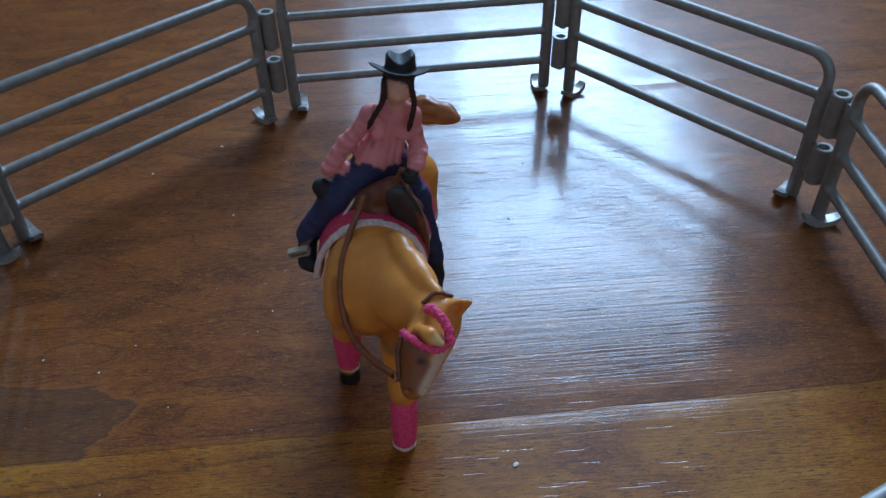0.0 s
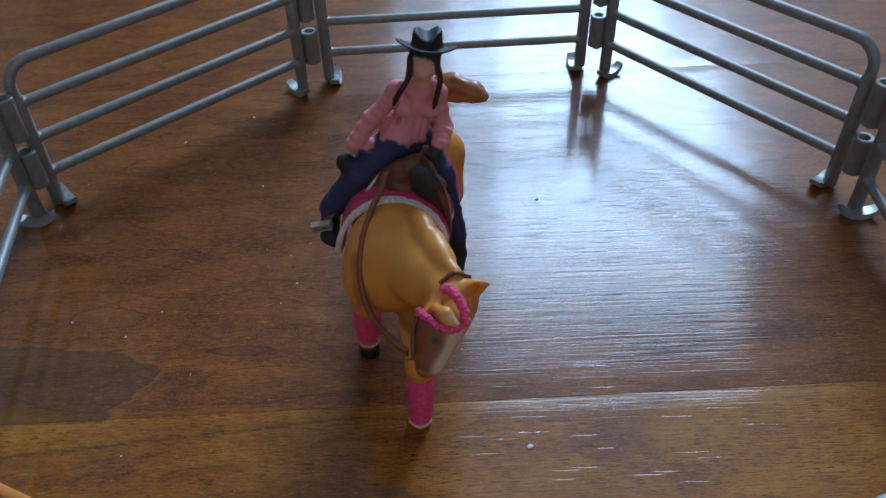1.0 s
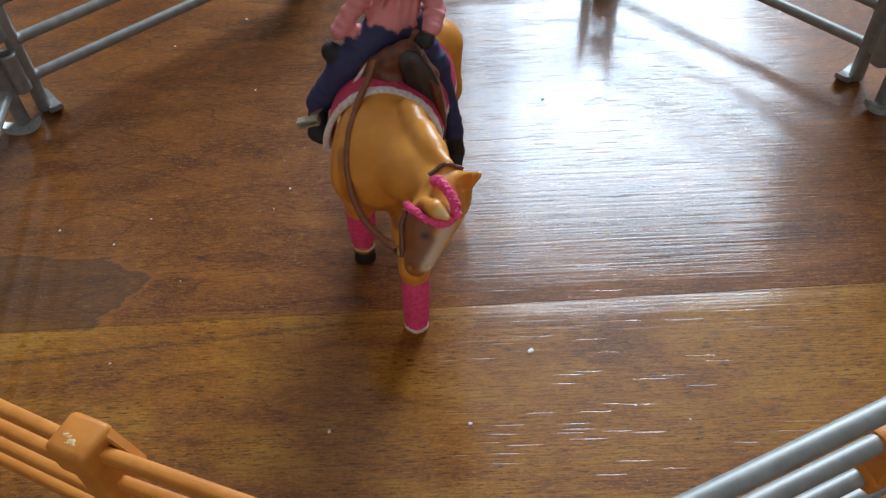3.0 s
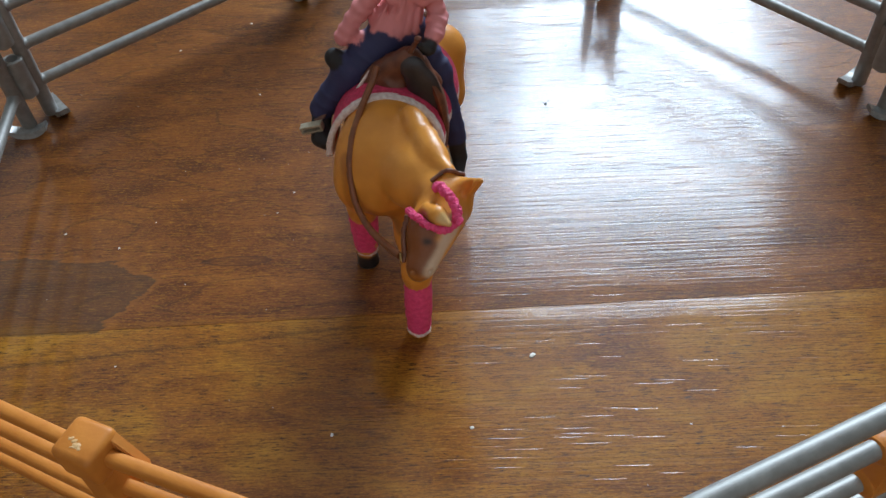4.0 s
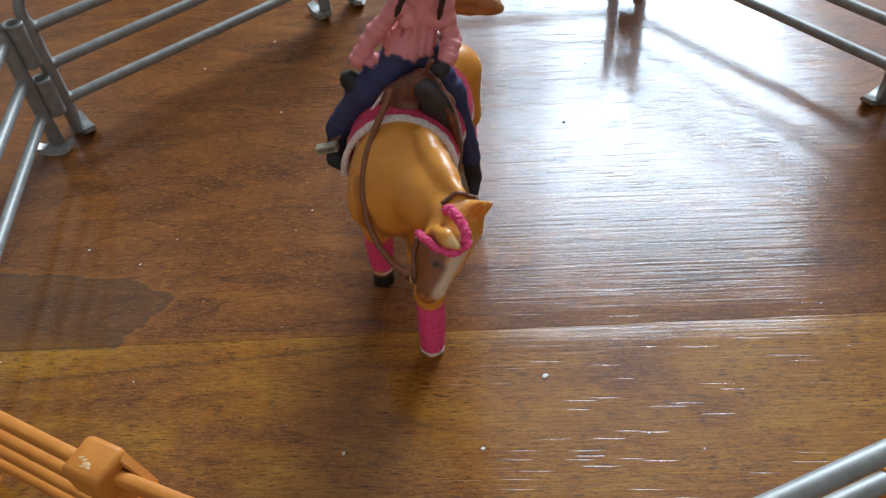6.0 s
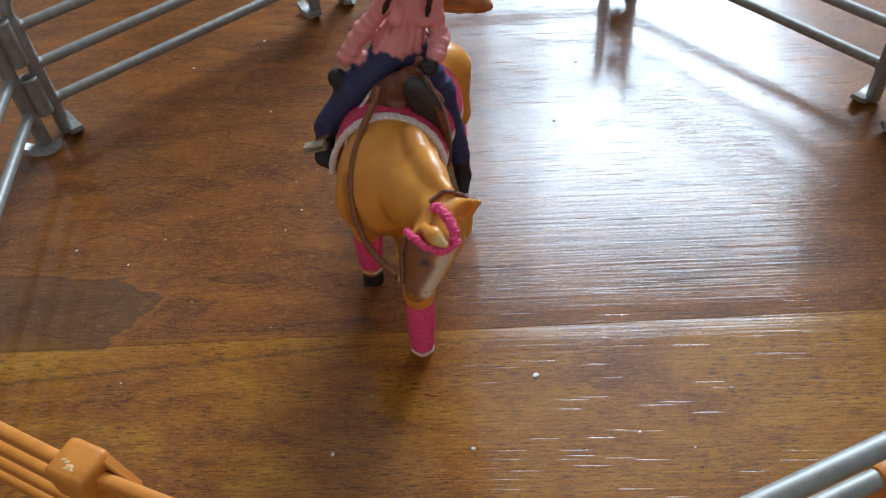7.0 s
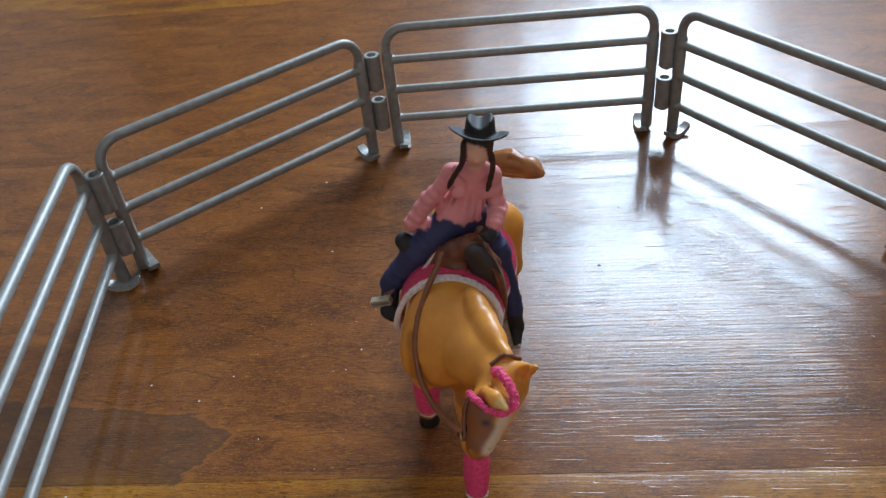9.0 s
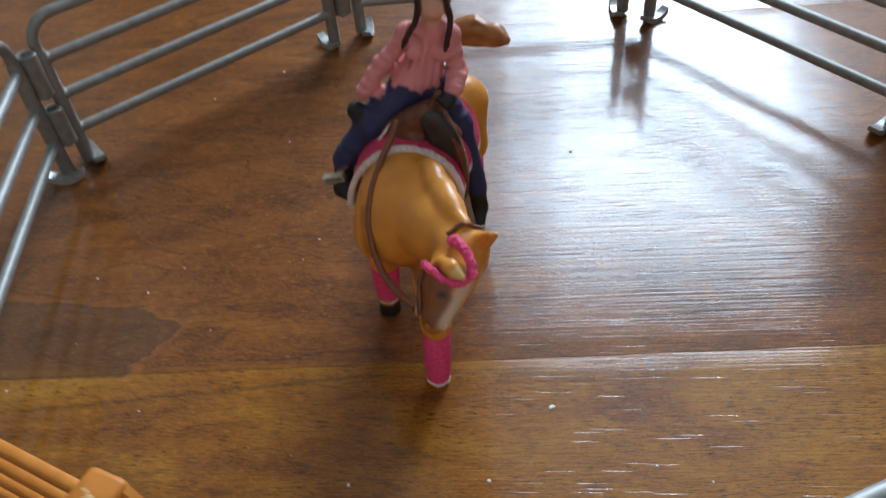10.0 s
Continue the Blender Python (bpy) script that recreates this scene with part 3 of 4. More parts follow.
def horse_body(c):
    c.cone((-0.0060, 0.038, 0.0660), (-0.0030, 0.074, 0.0640), 0.0175, 0.0188, 0, 0.010)
    c.cone((-0.0030, 0.074, 0.0645), (0.0006, 0.096, 0.0630), 0.0182, 0.0146, 0, 0.010)
    c.egg((-0.0078, 0.0270, 0.0640), (0.0162, 0.0140, 0.0150), 0, 0.008)
    c.egg((0.0006, 0.103, 0.0615), (0.0140, 0.0130, 0.0145), 0, 0.008)


def build_horse():
    c = Clay((-0.036, -0.034, -0.001), (0.040, 0.136, 0.104), 0.00055)
    horse_body(c)
    # neck, mane crest and head
    c.cone((-0.0055, 0.0350, 0.0715), (0.0060, 0.0125, 0.0745), 0.0130, 0.0098, 0, 0.008)
    c.cone((0.0060, 0.0125, 0.0745), (0.0142, -0.0005, 0.0775), 0.0096, 0.0080, 0, 0.006)
    c.cone((0.0030, 0.0330, 0.0855), (0.0105, 0.0130, 0.0855), 0.0024, 0.0026, 0, 0.003)
    c.cone((0.0105, 0.0130, 0.0855), (0.0160, 0.0030, 0.0860), 0.0026, 0.0020, 0, 0.003)
    c.cone((0.0145, -0.0030, 0.0780), (0.0058, -0.0195, 0.0690), 0.0074, 0.0038, 0, 0.004)
    c.egg((0.0088, -0.0115, 0.0750), (0.0062, 0.0085, 0.0085), 0, 0.004, (-35, 0, -25))
    c.egg((0.0176, -0.0035, 0.0755), (0.0042, 0.0050, 0.0064), 0, 0.003, (-35, 0, -25))
    c.egg((0.0054, -0.0212, 0.0670), (0.0034, 0.0036, 0.0036), 0, 0.003)
    c.cone((0.0160, -0.0110, 0.0782), (0.0082, -0.0205, 0.0690), 0.0043, 0.0026, 0, 0.004)
    for x in (0.0040, 0.0090):
        c.egg((x, -0.0236, 0.0690), (0.0008, 0.0010, 0.0007), 0, 0.0006, cut=True)
    c.cone((0.0195, -0.0015, 0.0815), (0.0256, -0.0070, 0.0902), 0.0042, 0.0009, 0, 0.002)
    c.egg((0.0212, -0.0055, 0.0862), (0.0012, 0.0012, 0.0035), 0, 0.0010, (0, 35, 0), cut=True)
    c.cone((0.0092, -0.0115, 0.0835), (0.0122, -0.0155, 0.0848), 0.0023, 0.0028, 0, 0.0015)
    c.cone((0.0122, -0.0155, 0.0848), (0.0155, -0.0190, 0.0846), 0.0028, 0.0011, 0, 0.0015)
    c.egg((0.0142, -0.0188, 0.0858), (0.0026, 0.0026, 0.0020), 3, paint=True)
    # legs
    leg(c, [(0.0040, 0.028, 0.056), (0.0030, 0.0165, 0.045), (0.0022, 0.0088, 0.032), (0.0012, 0.0062, 0.010), (0.0010, 0.0056, 0.004)], [0.0110, 0.0075, 0.0050, 0.0032, 0.0034])
    leg(c, [(-0.0145, 0.0330, 0.058), (-0.0185, 0.0385, 0.046), (-0.0195, 0.0415, 0.034), (-0.0205, 0.0440, 0.013), (-0.0210, 0.0440, 0.008)], [0.0100, 0.0072, 0.0052, 0.0040, 0.0044])
    leg(c, [(0.012, 0.104, 0.062), (0.0135, 0.100, 0.044), (0.0140, 0.1120, 0.030), (0.0145, 0.1080, 0.011), (0.0145, 0.105, 0.008)], [0.0120, 0.0085, 0.0052, 0.0038, 0.0044])
    leg(c, [(-0.008, 0.105, 0.062), (-0.0115, 0.108, 0.044), (-0.0125, 0.1220, 0.030), (-0.0130, 0.1240, 0.011), (-0.0130, 0.1215, 0.008)], [0.0120, 0.0085, 0.0052, 0.0038, 0.0044])
    for x, y, i in ((-0.0210, 0.0440, 2), (0.0145, 0.105, 2), (-0.0130, 0.1215, 2)):
        c.cone((x, y, 0.0080), (x, y - 0.0008, -0.002), 0.0039, 0.0049, i, 0.0008)
    c.cone((0.0010, 0.0056, 0.0040), (0.0010, 0.0054, -0.002), 0.0032, 0.0040, 0, 0.0008)
    # shoulder and chest muscles
    c.egg((-0.0085, 0.0165, 0.0640), (0.0050, 0.0050, 0.0070), 0, 0.004)
    c.egg((-0.0180, 0.0240, 0.0620), (0.0058, 0.0062, 0.0085), 0, 0.004)
    c.egg((0.0010, 0.0185, 0.0600), (0.0050, 0.0055, 0.0080), 0, 0.004)
    # lumpy short mane along the crest
    for k in range(7):
        u = k / 6
        c.egg((0.0046 + 0.0076 * u + 0.0008 * math.sin(k * 2.6), 0.0310 - 0.0205 * u, 0.0852 + 0.0007 * math.sin(k * 1.9)), (0.0030, 0.0034, 0.0024), 0, 0.0030, (15 * math.sin(k), 30, 40 * k))
        c.cone((0.0062 + 0.0076 * u, 0.0300 - 0.0205 * u, 0.0868), (0.0088 + 0.0072 * u, 0.0268 - 0.0200 * u, 0.0828), 0.0007, 0.0004, 0, 0.0014)
    # raised tail
    for a, b, ra, rb in (((0.0035, 0.1110, 0.068), (0.0085, 0.1165, 0.0865), 0.0040, 0.0046), ((0.0085, 0.1165, 0.0865), (0.0185, 0.1110, 0.0920), 0.0046, 0.0052), ((0.0185, 0.1110, 0.0920), (0.0275, 0.1030, 0.0935), 0.0052, 0.0040), ((0.0275, 0.1030, 0.0935), (0.0315, 0.0990, 0.0935), 0.0040, 0.0020)):
        c.cone(a, b, ra, rb, 5, 0.003)
    # lengthwise locks of the tail, with dark furrows between them
    for k in range(6):
        a = 0.75 * k - 0.9
        p0 = (0.0115 + 0.0012 * math.sin(a), 0.1145 - 0.0040 * math.cos(a), 0.0895 + 0.0042 * math.sin(a))
        p1 = (0.0200, 0.1085 - 0.0048 * math.cos(a), 0.0925 + 0.0048 * math.sin(a))
        p2 = (0.0305, 0.0998 - 0.0016 * math.cos(a), 0.0935 + 0.0022 * math.sin(a))
        for q0, q1, r0, r1 in ((p0, p1, 0.0013, 0.0015), (p1, p2, 0.0015, 0.0008)):
            c.cone(q0, q1, r0, r1, 5, 0.0008)
        b = a + 0.37
        m0 = (0.0118 + 0.0014 * math.sin(b), 0.1140 - 0.0046 * math.cos(b), 0.0897 + 0.0048 * math.sin(b))
        m1 = (0.0200, 0.1080 - 0.0053 * math.cos(b), 0.0925 + 0.0053 * math.sin(b))
        c.cone(m0, m1, 0.0008, 0.0008, 7, paint=True)
        c.cone(m1, (0.0300, 0.1000 - 0.0028 * math.cos(b), 0.0935 + 0.0030 * math.sin(b)), 0.0008, 0.0006, 7, paint=True)
    # brown airbrushing on shoulder, chest and upper legs
    c.cone((-0.0225, 0.0330, 0.0600), (-0.0215, 0.0400, 0.0450), 0.0060, 0.0065, 6, paint=True)
    c.cone((-0.0060, 0.0140, 0.0545), (0.0040, 0.0130, 0.0520), 0.0050, 0.0060, 6, paint=True)
    c.cone((0.0030, 0.0180, 0.0500), (0.0024, 0.0100, 0.0330), 0.0060, 0.0060, 6, paint=True)
    c.cone((-0.0185, 0.0235, 0.0740), (-0.0170, 0.0150, 0.0600), 0.0030, 0.0040, 8, paint=True)
    c.cone((-0.0140, 0.0140, 0.0575), (-0.0020, 0.0120, 0.0560), 0.0040, 0.0040, 8, paint=True)
    c.cone((0.0060, 0.0060, 0.0640), (0.0020, 0.0140, 0.0600), 0.0040, 0.0050, 8, paint=True)
    # painted face
    c.cone((0.0065, -0.0170, 0.0810), (0.0058, -0.0235, 0.0680), 0.0058, 0.0044, 4, paint=True)
    c.cone((0.0182, -0.0150, 0.0815), (0.0138, -0.0220, 0.0745), 0.0034, 0.0031, 1, paint=True)
    c.cone((0.0138, -0.0220, 0.0745), (0.0098, -0.0240, 0.0685), 0.0031, 0.0030, 1, paint=True)
    c.egg((0.0052, -0.0225, 0.0672), (0.0034, 0.0030, 0.0022), 6, paint=True)
    c.egg((0.0085, -0.0205, 0.0778), (0.0017, 0.0020, 0.0013), 2, paint=True)
    global HORSE
    HORSE = c
    z = c.axes[2]
    c.d[:, :, z < 0.0] = np.maximum(c.d[:, :, z < 0.0], 0.001)
    ob = new("toy_horse", c.skin("toy_horse", [HORSE_PAINT], palette=((0.74, 0.290, 0.040), (0.68, 0.48, 0.32), (0.016, 0.014, 0.014), (0.76, 0.47, 0.19), (0.23, 0.072, 0.020), (0.40, 0.150, 0.040), (0.40, 0.145, 0.024), (0.22, 0.070, 0.020), (0.50, 0.175, 0.022)), soft=5))
    tagged(ob, "palomino plastic toy horse walking with lowered turned head", "toy horse")


build_horse()


def leg_wrap(top, low, rt, rl):
    """A fleecy boot round a cannon bone, with pale frayed edges."""
    axis = Vector(top) - Vector(low)
    ob = empty("leg_wrap", "hot pink fleece leg wrap with white trim on the toy horse", "leg wrap", Matrix.Translation(low), "leg wraps")
    q = axis.to_track_quat("Z", "Y").to_matrix().to_4x4()
    length = axis.length
    for name, z0, z1, mat_, grow in (("fleece", 0.0, length, PINK, 0.0), ("hem", -0.0012, 0.0004, WHITE_TRIM, 0.0001), ("hem", length - 0.0006, length + 0.0007, WHITE_TRIM, -0.0002)):
        bm, n, rows = bmesh.new(), 34, []
        steps = 22 if name == "fleece" else 3
        for k in range(steps + 1):
            u = k / steps
            z = z0 + (z1 - z0) * u
            w = z / length
            r = rl + (rt - rl) * w + 0.0005 * math.sin(math.pi * min(max(w, 0), 1)) + grow
            if k in (0, steps):
                r -= 0.0006
            rows.append([bm.verts.new(q @ Vector((rr * math.cos(a), rr * math.sin(a), z + 0.00025 * math.sin(5 * a + 3 * u)))) for a, rr in ((math.tau * i / n, r + random.uniform(-0.00016, 0.00030)) for i in range(n))])
        for a, b in zip(rows, rows[1:]):
            for i in range(n):
                bm.faces.new((a[i], a[(i + 1) % n], b[(i + 1) % n], b[i]))
        bm.faces.new(rows[0][::-1]), bm.faces.new(rows[-1])
        part(name, bm, mat_, ob)


leg_wrap((0.0022, 0.0086, 0.0305), (0.0010, 0.0056, 0.0024), 0.0048, 0.0044)
leg_wrap((-0.0195, 0.0417, 0.0380), (-0.0208, 0.0440, 0.0086), 0.0056, 0.0046)
leg_wrap((0.0140, 0.1110, 0.0330), (0.0145, 0.1075, 0.0120), 0.0058, 0.0050)
leg_wrap((-0.0125, 0.1215, 0.0330), (-0.0130, 0.1235, 0.0120), 0.0058, 0.0050)


# ---- tack ----
def shell(name, materials, inner, outer, y0, y1, low, tilt, trim=0.0, flare=0.0, side=0.0, right=1.0):
    """A stiff cloth over the horse's back: an even layer above the body, cut to length."""
    c = Clay((-0.042, 0.030, 0.045), (0.040, 0.100, 0.104), 0.0006)
    horse_body(c)
    x, y, z = c.grid()
    drop = np.clip(0.088 - z, 0, 0.05)
    d = c.d - flare * np.sqrt(drop * 0.025) * (np.clip(-x / 0.01, 0, 1) + side * np.clip(x / 0.01, 0, 1) * np.clip((y - 0.060) / 0.012, 0, 1))
    layer = np.abs(d - (inner + outer) / 2) - (outer - inner) / 2
    front = y - (y0 - tilt * np.sqrt(drop * 0.02))
    cut = np.maximum(np.maximum(np.maximum(-front, y - y1), low - z), x - right)
    if trim:
        edge = np.minimum(front, z - low - 0.0004)
        c.ids = np.where(edge + 0 * x < trim, 1, 0).astype(np.int16)
    c.d = np.maximum(layer, cut).astype(np.float32)
    return c.skin(name, materials)


def tack():
    pad = new("saddle_blanket", shell("saddle_blanket", [BLANKET_PINK, WHITE_TRIM], 0.0002, 0.0022, 0.0435, 0.083, 0.0635, 0.24, 0.0022, 0.07, 0.0))
    tagged(pad, "pink fleece saddle blanket with white front trim on the toy horse", "saddle blanket")
    saddle = empty("saddle", "brown western toy saddle with horn and stirrups on the horse", "saddle", pose(-0.001, 0.066, 0.085))
    inv = Matrix.Translation((0.001, -0.066, -0.085))

    def place(name, me, label=""):
        me.transform(inv)
        o = new(name, me)
        o.parent = saddle
        if label:
            o["label"] = label
        return o
    place("skirt", shell("skirt", [LEATHER], 0.0025, 0.0036, 0.0535, 0.080, 0.0785, -0.40, 0, 0.15, -0.35, 0.0095))
    c = Clay((-0.024, 0.040, 0.070), (0.022, 0.092, 0.112), 0.0006)
    c.cone((-0.0120, 0.0560, 0.0840), (-0.0030, 0.0530, 0.0905), 0.0030, 0.0036, 0, 0.003)
    c.cone((-0.0030, 0.0530, 0.0905), (0.0035, 0.0520, 0.0936), 0.0036, 0.0042, 0, 0.003)
    c.cone((0.0030, 0.0520, 0.0938), (0.0110, 0.0535, 0.0830), 0.0042, 0.0034, 0, 0.003)
    c.cone((-0.003, 0.0555, 0.0860), (-0.001, 0.0555, 0.0890), 0.0075, 0.0050, 0, 0.003)
    c.egg((-0.002, 0.068, 0.0840), (0.0125, 0.018, 0.0045), 0, 0.003)
    c.cone((-0.009, 0.0865, 0.089), (0.007, 0.0865, 0.089), 0.0035, 0.0035, 0, 0.003)
    place("seat", c.skin("seat", [LEATHER]))
    c = Clay((-0.008, 0.040, 0.070), (0.016, 0.062, 0.112), 0.0004)
    c.cone((0.0030, 0.0508, 0.0960), (0.0070, 0.0500, 0.1030), 0.0012, 0.0008, 0, 0.001)
    c.egg((0.0072, 0.0499, 0.1036), (0.0014, 0.0013, 0.0008), 0, 0.001)
    place("horn", c.skin("horn", [LEATHER]), "brown saddle horn")
    # flat dark patch running down from the pommel beside the right fender
    c = Clay((-0.006, 0.038, 0.066), (0.018, 0.062, 0.106), 0.0004)
    c.egg((0.0040, 0.0492, 0.0935), (0.0040, 0.0022, 0.0036), 0, 0.002)
    c.egg((0.0070, 0.0484, 0.0870), (0.0052, 0.0022, 0.0076), 0, 0.002, (0, -20, 0))
    c.egg((0.0100, 0.0486, 0.0785), (0.0046, 0.0019, 0.0086), 0, 0.002, (0, -16, 0))
    c.egg((0.0118, 0.0485, 0.0720), (0.0030, 0.0017, 0.0075), 0, 0.002, (0, -10, 0))
    place("cinch_strap", c.skin("cinch_strap", [DARK_SADDLE]), "dark patch between the pommel and the right fender")
    back = Vector((0.001, -0.066, -0.085))
    edge = [Vector(p) + back for p in spline([(-0.0205, 0.0500, 0.0765), (-0.0170, 0.0515, 0.0815), (-0.0125, 0.0535, 0.0868), (-0.0088, 0.0555, 0.0905)], 6)]
    part("skirt_edge", tube(bmesh.new(), edge, 0.0006, 8), WHITE_TRIM, saddle, "pale stitched saddle edge")
    for pts, r in (([(-0.0225, 0.060, 0.080), (-0.0285, 0.058, 0.072), (-0.0335, 0.054, 0.0675)], 0.0030), ([(0.0080, 0.0525, 0.0930), (0.0128, 0.0505, 0.0800), (0.0142, 0.0505, 0.0680), (0.0138, 0.0515, 0.0570)], (0.0040, 0.0054, 0.0050, 0.0030))):
        line = [Vector(p) + back for p in spline(pts, 6)]
        if isinstance(r, tuple):
            r = [r[min(int(k * 3 / len(line)), 2)] * (1 - k * 3 / len(line) % 1) + r[min(int(k * 3 / len(line)), 2) + 1] * (k * 3 / len(line) % 1) for k in range(len(line))]
        part("fender", tube(bmesh.new(), line, r, 12, flat=0.4), LEATHER, saddle)
    # the outer stirrup is a flat slotted bar over the boot, the inner one hangs edge-on
    bm = box(bmesh.new(), -0.0042, 0.0042, -0.0016, 0.0016, 0.0004, 0.0015, 0.0003)
    box(bm, -0.0042, 0.0042, -0.0016, 0.0016, -0.0017, -0.0008, 0.0003)
    for x in (-0.0039, 0.0039):
        box(bm, x - 0.0004, x + 0.0004, -0.0016, 0.0016, -0.0012, 0.0010, 0.0002)
    bmesh.ops.transform(bm, matrix=Matrix.Translation(Vector((-0.0345, 0.0500, 0.0680)) + back) @ pose(0, 0, 0, 0, -15, -6), verts=bm.verts)
    part("stirrup", bm, STIRRUP, saddle, "pale worn stirrup")
    bm = box(bmesh.new(), -0.0013, 0.0013, -0.0009, 0.0009, -0.0075, 0.0075, 0.0004)
    box(bm, -0.0013, 0.0040, -0.0009, 0.0009, -0.0085, -0.0072, 0.0003)
    bmesh.ops.transform(bm, matrix=Matrix.Translation(Vector((0.0153, 0.0520, 0.0455)) + back) @ pose(0, 0, 0, 0, -9, 0), verts=bm.verts)
    part("stirrup", bm, STIRRUP, saddle, "pale worn stirrup")
    # bridle with braided pink browband and one long brown rein
    br = empty("bridle", "toy bridle with pink braided browband and brown rein", "bridle", pose(0.0158, -0.0010, 0.0785))
    o = Vector((0.0158, -0.0010, 0.0785))

    def strand(name, pts, r, material, label="", twist=False, sink=0.75, steps=10):
        line = [HORSE.lift(p, r * sink) - o for p in spline(pts, steps)]
        bm = bmesh.new()
        if twist:
            # two plies wound round each other, a little uneven
            for ply in (0.0, math.pi):
                wound = []
                for k, p in enumerate(line):
                    way = (line[min(k + 1, len(line) - 1)] - line[max(k - 1, 0)]).normalized()
                    side = way.cross(Vector((0, 0, 1))).normalized()
                    up = side.cross(way)
                    a = ply + 1.15 * k + 1.2 * noise.noise(p * 300)
                    wound.append(p + 0.55 * r * (math.cos(a) * side + math.sin(a) * up) + 0.45 * r * noise.noise_vector(p * 500))
                tube(bm, wound, [0.72 * r * (1 + 0.18 * noise.noise(p * 900)) for p in wound], 9)
        else:
            tube(bm, line, r, 10)
        part(name, bm, material, br, label)
    strand("browband", [(0.0036, -0.0112, 0.0832), (0.0046, -0.0132, 0.0836), (0.0070, -0.0158, 0.0834), (0.0108, -0.0182, 0.0826), (0.0150, -0.0190, 0.0822), (0.0178, -0.0170, 0.0830)], 0.0011, PINK, "pink braided band", True)
    strand("crown_strap", [(0.0118, -0.0050, 0.0866), (0.0134, -0.0070, 0.0880), (0.0158, -0.0105, 0.0880), (0.0180, -0.0145, 0.0862), (0.0182, -0.0174, 0.0832)], 0.0014, PINK, "pink braided strap", True)
    strand("poll_strap", [(0.0105, -0.0020, 0.0865), (0.0155, 0.0015, 0.0870), (0.0205, 0.0010, 0.0845)], 0.0007, LEATHER, steps=6)
    strand("cheek_strap", [(0.0028, -0.0110, 0.0810), (0.0022, -0.0150, 0.0750), (0.0020, -0.0195, 0.0690)], 0.0009, LEATHER)
    strand("rein", REIN, 0.0012, REIN_BROWN, "brown leather rein", sink=0.02)
    bm = bmesh.new()
    ring = [Vector((0.0002, -0.0185, 0.0700)) - o + Vector((0, 0.0014 * math.cos(a), 0.0014 * math.sin(a))) for a in (math.tau * k / 14 for k in range(15))]
    part("bit_ring", tube(bm, ring, 0.0004, 8), GOLD, br, "brass bit ring")


REIN = [(-0.0075, 0.0480, 0.0945), (-0.0092, 0.0448, 0.0910), (-0.0112, 0.0418, 0.0882), (-0.0145, 0.0340, 0.0838), (-0.0164, 0.0240, 0.0765), (-0.0172, 0.0150, 0.0675), (-0.0140, 0.0075, 0.0620), (-0.0085, -0.0035, 0.0640), (-0.0003, -0.0175, 0.0698)]
tack()


